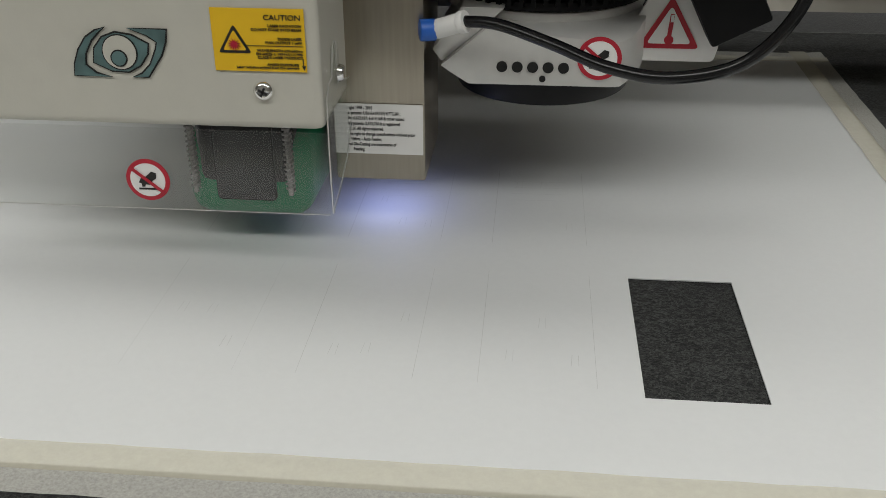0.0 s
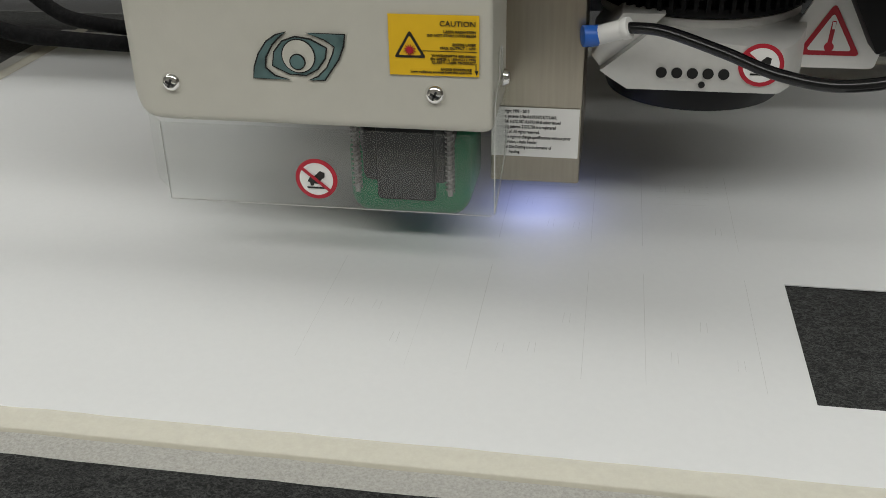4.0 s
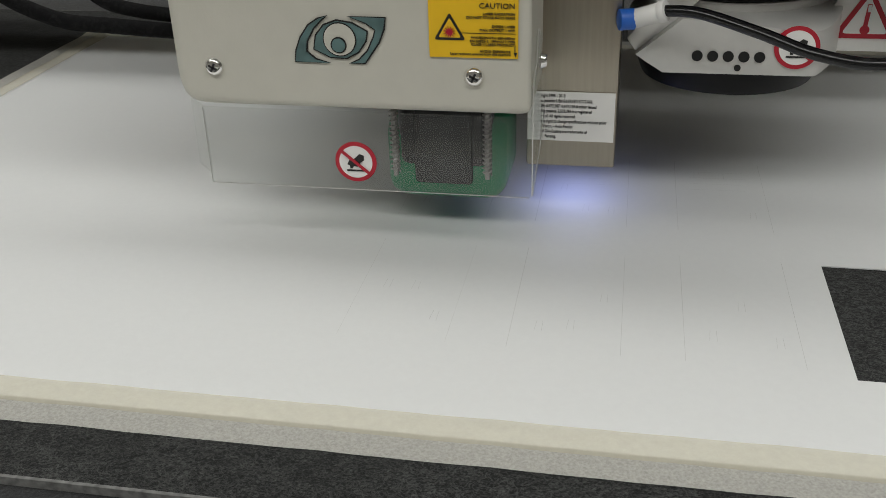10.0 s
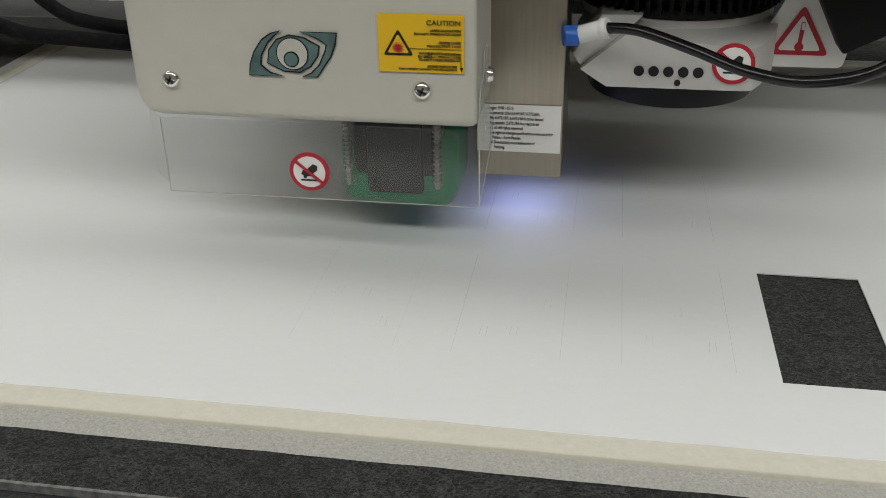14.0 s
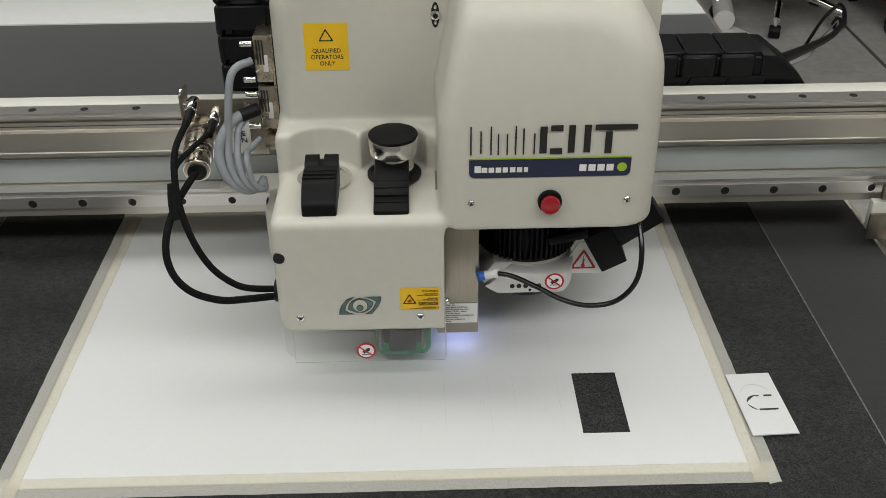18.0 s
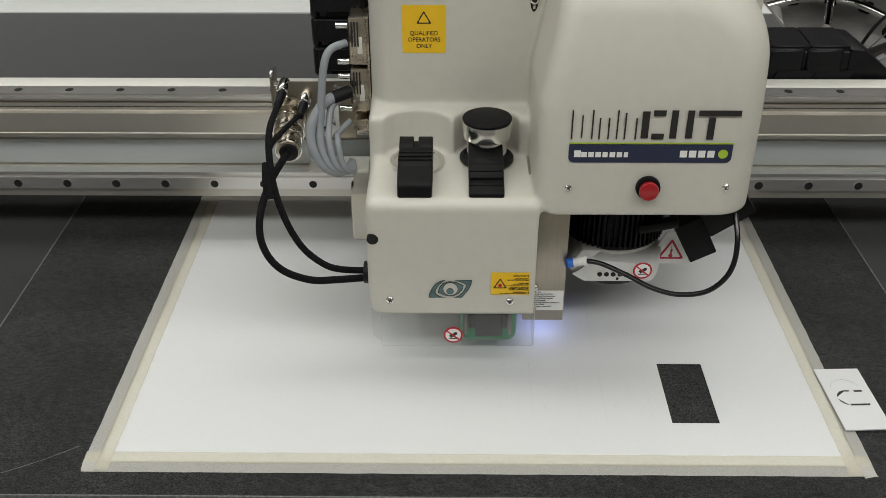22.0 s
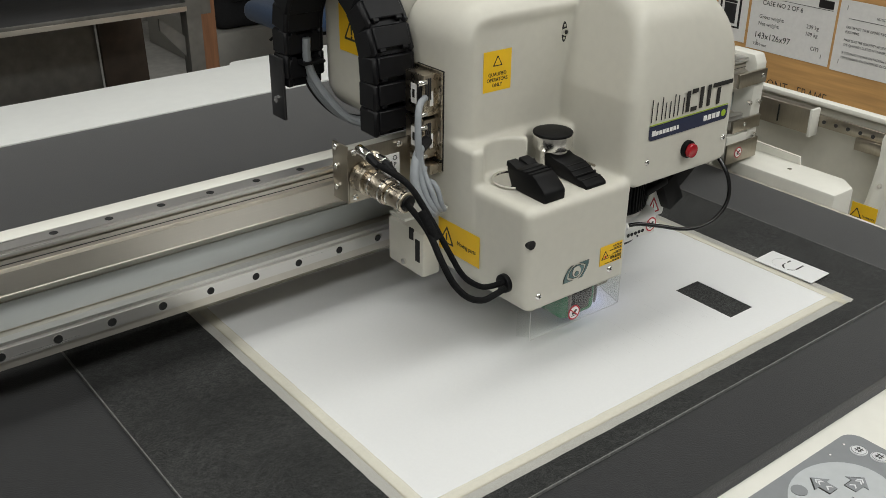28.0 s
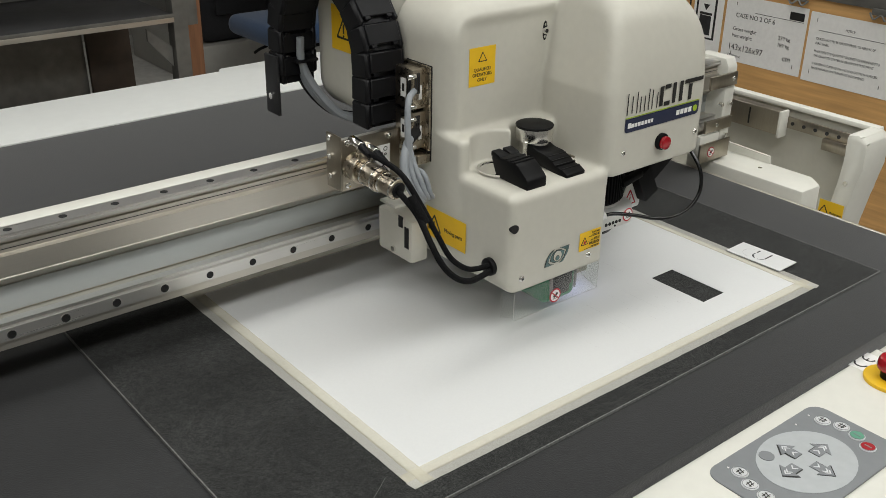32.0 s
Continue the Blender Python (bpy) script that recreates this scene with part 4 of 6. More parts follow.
plate = flat(pill(-0.0893, 0.0573, 0.2392, 0.2570, 0.005), (0, PY, 0), FRONT, 0.0004, NAVY, HEAD, "name_plate", "navy name plate below dark bars")
flat(rect(-0.0893, 0.0573, 0.2578, 0.2590), (0, PY, 0), FRONT, 0.0004, LIME, plate, "green_line")
for x0, x1, z0, z1 in ((-0.0885, -0.0872, 0.2625, 0.2905), (-0.0795, -0.0783, 0.2640, 0.2860), (-0.0705, -0.0692, 0.2625, 0.2905), (-0.0640, -0.0627, 0.2625, 0.2830), (-0.0560, -0.0547, 0.2625, 0.2830),
                       (-0.0485, -0.0472, 0.2625, 0.2905), (-0.0415, -0.0402, 0.2625, 0.2880), (-0.0318, -0.0305, 0.2625, 0.2830),
                       (-0.0265, -0.0200, 0.2635, 0.2895), (-0.0170, -0.0060, 0.2850, 0.2905), (-0.0170, -0.0060, 0.2625, 0.2680),
                       (-0.0010, 0.0050, 0.2635, 0.2905), (0.0130, 0.0190, 0.2635, 0.2905),
                       (0.0225, 0.0600, 0.2852, 0.2905), (0.0320, 0.0382, 0.2625, 0.2835)):
    flat(rect(x0, x1, z0, z1), (0, PY - 0.0002, 0), FRONT, 0.0005, INK, plate, "dark_bar")
for k, w in enumerate((0.0060, 0.0052, 0.0050, 0.0050, 0.0046, 0.0050, 0.0048, 0.0036)):
    flat(rect(-0.0845 + 0.0064 * k, -0.0845 + 0.0064 * k + w, 0.2448, 0.2498 if k else 0.2515), (0, PY - 0.0006, 0), FRONT, 0.0003, LABEL, plate, "white_bar")
for k in range(4):
    flat(rect(0.0105 + 0.0082 * k, 0.0105 + 0.0082 * k + 0.0064, 0.2448, 0.2515), (0, PY - 0.0006, 0), FRONT, 0.0003, LABEL, plate, "white_bar")
flat(circle(0.0044, 24, 0.0492, 0.2482), (0, PY - 0.0006, 0), FRONT, 0.0003, LIME, plate, "green_dot")

# operator sticker in the alcove
qs = flat(rect(-0.2434, -0.2010, 0.2960, 0.3440), (0, 0.1568, 0), FRONT, 0.0004, YELLOW, HEAD, "operator_sticker", "yellow operator warning sticker")
triangle_sign((-0.2222, 0.1563, 0.3300), FRONT, 0.0085, INK, qs, YELLOW, 0.0003)
for body, z in (("QUALIFIED", 0.3160), ("OPERATORS", 0.3095), ("ONLY", 0.3030)):
    text("sticker_text", body, 0.0062, (-0.2222, 0.1562, z), FRONT, INK, qs, "CENTER", 0.92)

# moving-parts sticker on the left flank
mp = flat(rect(-0.193, -0.114, 0.096, 0.137), (-0.2782, 0, 0), SIDE, 0.0004, YELLOW, HEAD, "moving_parts_sticker", "yellow moving parts warning sticker")
tri, at = triangle_sign((-0.2787, 0.176, 0.114), SIDE, 0.016, INK, mp, YELLOW, 0.0003)
flat(rect(-0.0012, 0.0012, -0.003, 0.006), at, SIDE, 0.0003, INK, mp, "mark_bar")
flat(circle(0.0014, 12, 0, -0.0055), at, SIDE, 0.0003, INK, mp, "mark_dot")
text("sticker_text", "Moving parts", 0.0080, (-0.2788, 0.156, 0.114), SIDE, INK, mp, "LEFT", 0.85)

# ---- clear guard with the cutting foot behind it ----
guard = part("guard", prism([(-0.2645, 0.0285), (-0.1125, 0.0285), (-0.1125, 0.0660), (-0.2645, 0.0660)], "y", 0.0352, 0.0372), ACRYLIC, HEAD, "clear acrylic finger guard")
part("guard_side", prism([(0.0372, 0.0285), (0.075, 0.040), (0.090, 0.060), (0.090, 0.074), (0.062, 0.080), (0.062, 0.098), (0.054, 0.098), (0.050, 0.086), (0.0372, 0.080)], "x", -0.1125, -0.1105), ACRYLIC, guard)
part("guard_wing", prism([(-0.2645, 0.0352), (-0.2645, 0.0368), (-0.2745, 0.0480), (-0.2755, 0.0470)], "z", 0.0330, 0.0660), ACRYLIC_SIDE, guard)
edge = bmesh.new()
add_box(edge, -0.2645, -0.1125, 0.0352, 0.0358, 0.0282, 0.0285)
add_box(edge, -0.2647, -0.2645, 0.0352, 0.0358, 0.0285, 0.066)
part("guard_edge", edge, SILVER, guard, "bright cut edge")
rim = [(-0.1115, y, z) for y, z in ((0.0372, 0.0285), (0.075, 0.040), (0.090, 0.060), (0.090, 0.074), (0.062, 0.080), (0.062, 0.098), (0.054, 0.098), (0.050, 0.086), (0.0372, 0.080), (0.0372, 0.0285))]
part("guard_edge", tube(rim, 0.00032, 6, 2), SILVER, guard, "bright cut edge")
no_touch_sign((-0.1926, 0.0349, 0.0425), FRONT, 0.0098, guard)
screw(-0.1105, 0.058, 0.086, 0.0040, "x")

TOOL_BODY = mat("tool_body", (0.018, 0.0185, 0.020), 0.42, 0.3, vary=0.08, scale=25, stain=0.25, stain_scale=30)
SPRING = mat("spring_wire", (0.30, 0.29, 0.28), 0.4, 0.6, vary=0.05)
foot = part("cutting_foot", box(-0.1855, -0.1265, 0.060, 0.114, 0.0125, 0.0560, 0.010, 4), GREEN, HEAD, "green rounded cutting foot")
part("tool_block", box(-0.1790, -0.1330, 0.0585, 0.106, 0.0300, 0.0780, 0.006, 3), TOOL_BODY, HEAD, "dark grey tool body")
part("tool_block", box(-0.1700, -0.1420, 0.0570, 0.060, 0.0235, 0.0780, 0.002), TOOL_BODY, HEAD, "dark grey tool body")
part("tool_hole", cyl((-0.1560, 0.0563, 0.0600), (-0.1560, 0.0575, 0.0600), 0.0030, seg=20), HOLE, HEAD)
for fx in (-0.1790, -0.1345):
    pts = [(fx + 0.0020 * math.cos(2 * math.pi * k / 10), 0.0555 + 0.0020 * math.sin(2 * math.pi * k / 10), 0.0300 + 0.0024 * k / 10) for k in range(191)]
    part("spring", tube(pts, 0.00045, 6, 1), SPRING, HEAD, "bright coil spring")
    part("spring_rod", cyl((fx, 0.0555, 0.0280), (fx, 0.0555, 0.0760), 0.0013, seg=12), SPRING, HEAD)

# camera box
cbox = part("camera_box", box(-0.1195, -0.0760, 0.0870, 0.150, 0.0232, 0.200, 0.0012), STEEL, HEAD, "brushed steel camera box")
lab = flat(rect(-0.1190, -0.0770, 0.0370, 0.0620), (0, 0.0866, 0), FRONT, 0.0003, LABEL, cbox, "patent_label", "white label of small print")
for k, body in enumerate(("right 1998 - 2010", "c. patents: US# 6,619,167; 6,772,661;", "04; 6,672,187; 6,619,168 & other issued", "ing patents. 2,575,786 is a registered", "rk of. All rights reserved.",
                          "the right to change specifications without prior", "- Vision, - Auto Feeder,", "tal Die-Cutting are trademarks of", "Pending.")):
    text("label_text", body, 0.00225, (-0.1125 + (0.002 if k == 8 else 0), 0.0862, 0.0600 - 0.0026 * k), FRONT, INK, lab, "LEFT", 0.74, 0.012)
part("led", box(-0.113, -0.082, 0.095, 0.135, 0.0215, 0.0228), GLOW, cbox, "violet glowing lamp plate")
lamp = bpy.data.lights.new("violet_lamp", "AREA")
lamp.shape, lamp.size, lamp.size_y = "RECTANGLE", 0.030, 0.038
lamp.energy, lamp.color = 0.010, (0.50, 0.56, 1.0)
lo = new("violet_lamp", lamp)
lo.matrix_world = pose(-0.0975 + HX, 0.115 + HY, 0.0205 + HZ)

# ---- milling spindle ----
motor = part("motor", cyl((-0.022, 0.150, 0.105), (-0.022, 0.150, 0.200), 0.046, seg=48, bevel=0.002), BLACK_PLASTIC, HEAD, "black ribbed spindle motor")
for k in range(60):
    a = 2 * math.pi * k / 60
    bm = box(-0.0010, 0.0010, 0.044, 0.0535, 0.106, 0.180)
    part("cooling_fin", moved(bm, Matrix.Translation((-0.022, 0.150, 0)) @ Matrix.Rotation(a, 4, "Z")), BLACK_PLASTIC, motor)
part("motor_plate", cyl((-0.022, 0.150, 0.1030), (-0.022, 0.150, 0.1075), 0.0505, seg=48, bevel=0.001), BLACK_PLASTIC, motor)
nose = part("spindle_nose", cyl((-0.022, 0.150, 0.074), (-0.022, 0.150, 0.101), 0.0455, seg=48, bevel=0.001), SILVER, HEAD, "silver painted spindle nose")
plan = [(-0.0720, 0.150), (-0.0720, 0.092), (-0.0640, 0.090), (0.0080, 0.090)] + [(0.0080 + 0.0170 * math.sin(radians(d)), 0.1190 - 0.0290 * math.cos(radians(d))) for d in range(10, 91, 10)] + [(0.0250, 0.150)]
bm = prism(plan, "z", 0.072, 0.0985)
for at, out in (((-0.0690, 0.090, 0.080), (-0.018, 0, 0.021)), ((-0.0560, 0.090, 0.072), (-0.008, 0, -0.013)), ((0.0130, 0.090, 0.072), (0.006, 0, -0.0115)), ((-0.0300, 0.090, 0.0960), (0.05, -0.30, 0.60))):
    cut = bmesh.ops.bisect_plane(bm, geom=bm.verts[:] + bm.edges[:] + bm.faces[:], plane_co=at, plane_no=out, clear_outer=True)
    bmesh.ops.holes_fill(bm, edges=[e for e in cut["geom_cut"] if isinstance(e, bmesh.types.BMEdge)])
front = part("nose_block", bm, SILVER, HEAD, "silver wedge-shaped front block")
part("nose_collar", cyl((-0.022, 0.150, 0.0980), (-0.022, 0.150, 0.1025), 0.0490, seg=48, bevel=0.0008), SILVER, HEAD, "bright silver collar under the fins")
part("nose_wing", prism([(-0.0690, 0.080), (-0.0480, 0.098), (-0.040, 0.106), (-0.060, 0.106), (-0.0735, 0.086)], "y", 0.096, 0.160, 0.001), SILVER, HEAD)
for k in range(5):
    part("vent_hole", cyl((-0.0408 + 0.0070 * k, 0.0892, 0.0805), (-0.0408 + 0.0070 * k, 0.096, 0.0805), 0.0025, seg=20), HOLE, front)
part("vent_hole", cyl((-0.0222, 0.0892, 0.0752), (-0.0222, 0.096, 0.0752), 0.0015, seg=16), HOLE, front)
part("nose_ring", cyl((-0.022, 0.150, 0.0560), (-0.022, 0.150, 0.0735), 0.043, 0.050, 48, 0.001), RUBBER, HEAD, "black suction ring")
no_touch_sign((0.0030, 0.0895, 0.0855), FRONT, 0.0100, front)
heat = flat(rounded_corners([(-0.0215, -0.0185), (0.0215, -0.0185), (0.0235, -0.010), (0.008, 0.021), (-0.006, 0.021), (-0.0225, -0.012)], 0.0015), (0.0365, 0.118, 0.0955), FRONT, 0.0015, LABEL, HEAD, "heat_plate", "white hot-surface warning plate")
tri, at = triangle_sign((0.0365, 0.1163, 0.0915), FRONT, 0.0165, RED, heat, LABEL, 0.0004)
tube_at = at + Vector((0.0, 0.0, 0.0004))
flat(rounded_corners([(-0.0012, -0.0035), (0.0008, -0.0035), (0.0016, 0.0078), (-0.0004, 0.0078)], 0.0004), tube_at, FRONT, 0.0002, RED, heat, "thermometer_tube")
flat(rect(-0.0001, 0.0013, 0.0040, 0.0074), tube_at + Vector((0, -0.0003, 0)), FRONT, 0.0001, LABEL, heat, "thermometer_gap")
flat(circle(0.0022, 16, -0.0002, -0.0045), tube_at, FRONT, 0.0003, RED, heat, "thermometer_bulb")
brk = bmesh.new()
add_box(brk, -0.0145, 0.0145, -0.018, 0.018, -0.0235, 0.0235, 0.0016)
part("hose_clamp", moved(brk, Matrix.Translation((0.0560, 0.118, 0.1155)) @ Matrix.Rotation(radians(-28), 4, "Y")), BLACK_PLASTIC, HEAD, "black angled clamp")
brk = bmesh.new()
add_box(brk, -0.026, 0.026, -0.020, 0.020, -0.016, 0.016, 0.002)
part("hose_clamp", moved(brk, Matrix.Translation((0.084, 0.122, 0.146)) @ Matrix.Rotation(radians(-35), 4, "Y")), BLACK_PLASTIC, HEAD, "black angled clamp")
part("clamp_wing", moved(box(-0.030, 0.012, -0.006, 0.006, -0.005, 0.005, 0.003), Matrix.Translation((0.024, 0.100, 0.136)) @ Matrix.Rotation(radians(-12), 4, "Y")), BLACK_PLASTIC, HEAD, "black wing screw")
part("stay", moved(box(-0.0085, 0.0085, -0.002, 0.002, -0.034, 0.034, 0.001), Matrix.Translation((0.046, 0.132, 0.166)) @ Matrix.Rotation(radians(4), 4, "Y")), SILVER, HEAD, "bright flat metal stay")
part("suction_pipe", cyl((0.074, 0.134, 0.142), (0.072, 0.140, 0.222), 0.0125, seg=28, bevel=0.001), BLACK_PLASTIC, HEAD, "black upright suction pipe")
# air hose
fit = part("air_fitting", cyl((-0.0775, 0.0820, 0.0985), (-0.0705, 0.0840, 0.0985), 0.0050, seg=12, bevel=0.0006), BLUE_FIT, HEAD, "blue push-in air fitting")
part("fitting_body", cyl((-0.0710, 0.0838, 0.0985), (-0.0590, 0.0800, 0.1030), 0.0044, seg=20, bevel=0.0006), LABEL, fit, "white fitting body")
part("fitting_collar", cyl((-0.0595, 0.0802, 0.1028), (-0.0565, 0.0790, 0.1038), 0.0050, seg=20, bevel=0.0005), LABEL, fit)
part("air_hose", tube([(-0.057, 0.0792, 0.1037), (-0.042, 0.072, 0.1045), (-0.018, 0.057, 0.1005), (0.004, 0.042, 0.0960), (0.028, 0.031, 0.0960), (0.054, 0.024, 0.1055), (0.071, 0.022, 0.129), (0.076, 0.032, 0.158), (0.074, 0.060, 0.188)], 0.0026, 12), HOSE, HEAD, "black air hose")


# ---- left flank: connectors, bracket, cables ----
for k, (z0, z1) in enumerate(((0.268, 0.318), (0.216, 0.264))):
    con = part("plug_connector", box(-0.300, -0.2775, 0.195, 0.232, z0, z1, 0.0015), NICKEL, HEAD, "nickel multi-pin plug")
    part("plug_flange", box(-0.2815, -0.2765, 0.186, 0.240, z0 - 0.003, z1 + 0.003, 0.001), NICKEL, con)
    for zz in (z0 + 0.006, z1 - 0.006):
        part("thumb_screw", cyl((-0.300, 0.190, zz), (-0.312, 0.190, zz), 0.0032, seg=14, bevel=0.0005), CHROME, con)
    part("plug_label", flat(rect(-0.0055, 0.0055, -0.012, 0.012), (-0.3003, 0.214, (z0 + z1) / 2), SIDE, 0.0003, LABEL, con, "plug_tag").data and box(-0.3008, -0.3004, 0.212, 0.2165, (z0 + z1) / 2 - 0.005, (z0 + z1) / 2 + 0.005), INK, con)
    part("front_label", box(-0.2915, -0.2865, 0.1943, 0.1950, z0 + 0.012, z0 + 0.030, 0.0003), LABEL, con, "small white tag")
    for q in range(3):
        part("front_rib", box(-0.2975 + 0.0030 * q, -0.2960 + 0.0030 * q, 0.1938, 0.1950, z0 + 0.020, z1 - 0.004), DARK_METAL, con)
    for q in range(3):
        part("plug_rib", box(-0.3012, -0.3, 0.199 + 0.003 * q, 0.2005 + 0.003 * q, z0 + 0.008, z1 - 0.012), DARK_METAL, con)
part("connector_panel", box(-0.2790, -0.2768, 0.185, 0.236, 0.198, 0.322, 0.001), HOLE, HEAD, "dark connector recess")
part("terminal_block", box(-0.298, -0.2775, 0.186, 0.232, 0.198, 0.210, 0.001), NICKEL, HEAD, "nickel terminal strip")

brkt = part("cable_bracket", box(-0.388, -0.300, 0.2225, 0.2250, 0.172, 0.2385, 0.0008), STEEL, HEAD, "bent steel cable bracket")
part("bracket_flange", box(-0.3905, -0.388, 0.2225, 0.254, 0.172, 0.2435, 0.0008), STEEL, brkt)
for bx, bz in ((-0.382, 0.235), (-0.382, 0.180), (-0.318, 0.232), (-0.334, 0.180)):
    part("bolt", cyl((bx, 0.2225, bz), (bx, 0.2190, bz), 0.0042, seg=6, bevel=0.0004), CHROME, brkt)
for bz in (0.238, 0.214, 0.188):
    part("bolt", cyl((-0.3905, 0.244, bz), (-0.3935, 0.244, bz), 0.0038, seg=6, bevel=0.0004), CHROME, brkt)
tag = part("open_tag", box(-0.340, -0.318, 0.2195, 0.2205, 0.176, 0.222), LABEL, HEAD, "white tag with an arrow")
for k, ch in enumerate("OPEN"):
    text("tag_letter", ch, 0.0085, (-0.325, 0.2191, 0.2165 - 0.0085 * k), FRONT, INK, tag, "CENTER")
part("arrow_mark", tube([(-0.331, 0.219, 0.213), (-0.328, 0.219, 0.202), (-0.330, 0.219, 0.191), (-0.335, 0.219, 0.185)], 0.0012, 6), INK, tag)

jack = part("round_connector", cyl((-0.371, 0.2225, 0.204), (-0.3695, 0.204, 0.2022), 0.0185, seg=32, bevel=0.001), NICKEL, HEAD, "round nickel cable connector")
part("coupling", cyl((-0.3695, 0.204, 0.2022), (-0.366, 0.170, 0.1975), 0.0155, seg=32, bevel=0.0015), NICKEL, jack)
part("gland", cyl((-0.366, 0.170, 0.1975), (-0.3625, 0.1430, 0.1940), 0.0128, seg=32, bevel=0.0015), NICKEL, jack)
part("gland_insert", cyl((-0.3628, 0.146, 0.1944), (-0.3618, 0.1405, 0.1937), 0.0098, seg=24, bevel=0.0008), RUBBER, jack, "black rubber insert")
for t in (0.15, 0.45, 0.62, 0.95):
    p = Vector((-0.3695, 0.204, 0.2022)).lerp(Vector((-0.3625, 0.143, 0.1940)), t)
    d = (Vector((-0.3625, 0.143, 0.1940)) - Vector((-0.3695, 0.204, 0.2022))).normalized() * 0.0012
    part("knurl", cyl(p - d, p + d, 0.0162 if t < 0.5 else 0.0136, seg=36), CHROME, jack)
for cx, cz in ((-0.374, 0.2375), (-0.352, 0.2250)):
    part("small_jack", cyl((cx, 0.2225, cz), (cx, 0.200, cz - 0.003), 0.0065, seg=20, bevel=0.0008), CHROME, HEAD, "small chrome cable jack")
    part("jack_boot", cyl((cx, 0.202, cz - 0.003), (cx - 0.002, 0.180, cz - 0.008), 0.0052, 0.0040, 16), RUBBER, HEAD)

part("black_cable", tube([(-0.3625, 0.147, 0.194), (-0.375, 0.090, 0.184), (-0.381, 0.057, 0.162), (-0.376, 0.042, 0.139), (-0.360, 0.037, 0.119), (-0.334, 0.042, 0.104), (-0.309, 0.050, 0.099), (-0.272, 0.066, 0.092)], 0.0037, 12), BRAID, HEAD, "thick black braided cable")
part("black_cable", tube([(-0.375, 0.182, 0.231), (-0.376, 0.122, 0.226), (-0.371, 0.088, 0.196), (-0.360, 0.071, 0.161), (-0.344, 0.065, 0.129), (-0.323, 0.062, 0.110), (-0.304, 0.061, 0.104), (-0.272, 0.067, 0.099)], 0.0034, 12), BRAID, HEAD, "thick black braided cable")
part("black_cable", tube([(-0.354, 0.182, 0.218), (-0.364, 0.142, 0.220), (-0.374, 0.110, 0.216), (-0.372, 0.092, 0.200)], 0.0028, 10), BRAID, HEAD, "black cable")
part("cable_wrap", tube([(-0.376, 0.098, 0.204), (-0.375, 0.086, 0.190), (-0.372, 0.077, 0.176)], 0.0056, 14), BRAID, HEAD, "black cable wrap")
part("grommet", cyl((-0.2830, 0.067, 0.097), (-0.274, 0.067, 0.097), 0.0115, seg=24, bevel=0.001), RUBBER, HEAD, "black rubber grommet")
for k, top in enumerate((0.294, 0.240, 0.208)):
    part("grey_cable", tube([(-0.302, 0.190, top), (-0.316 - 0.003 * (2 - k), 0.176, top - 0.010), (-0.330 + 0.008 * k, 0.164, 0.222 - 0.010 * k), (-0.330 + 0.009 * k, 0.154, 0.196), (-0.322 + 0.007 * k, 0.150, 0.176), (-0.308 + 0.005 * k, 0.158, 0.164), (-0.300, 0.172, 0.170)], 0.0040 - 0.0004 * k, 10), GREY_CABLE, HEAD, "grey signal cable")
part("grey_cable", tube([(-0.302, 0.188, 0.242), (-0.326, 0.172, 0.236), (-0.340, 0.160, 0.212), (-0.336, 0.152, 0.186), (-0.318, 0.154, 0.166), (-0.300, 0.168, 0.164)], 0.0054, 10), GREY_CABLE, HEAD, "thick grey cable")
part("cable_boot", cyl((-0.3005, 0.188, 0.242), (-0.318, 0.178, 0.239), 0.0068, seg=14), RUBBER, HEAD)

# running block that rides on the lower rail
run = part("rail_carriage", box(-0.307, -0.279, 0.188, 0.262, 0.060, 0.121, 0.004), CREAM, HEAD, "cream rail carriage cover")
part("carriage_slot", box(-0.3075, -0.306, 0.194, 0.203, 0.080, 0.110), HOLE, run)
part("carriage_slot", box(-0.3075, -0.306, 0.207, 0.216, 0.106, 0.1215), HOLE, run)
part("bolt", cyl((-0.307, 0.226, 0.070), (-0.310, 0.226, 0.070), 0.004, seg=12), CHROME, run)
part("bracket_lip", box(-0.348, -0.284, 0.168, 0.200, 0.1570, 0.1610, 0.001), WHITE_COVER, HEAD, "white cable tray")
part("back_plate", box(-0.276, 0.086, 0.178, 0.2030, 0.085, 0.185, 0.002), DARK_METAL, HEAD, "dark mounting plate")
part("back_plate", box(-0.235, 0.060, 0.250, 0.300, 0.250, 0.360, 0.002), DARK_METAL, HEAD)


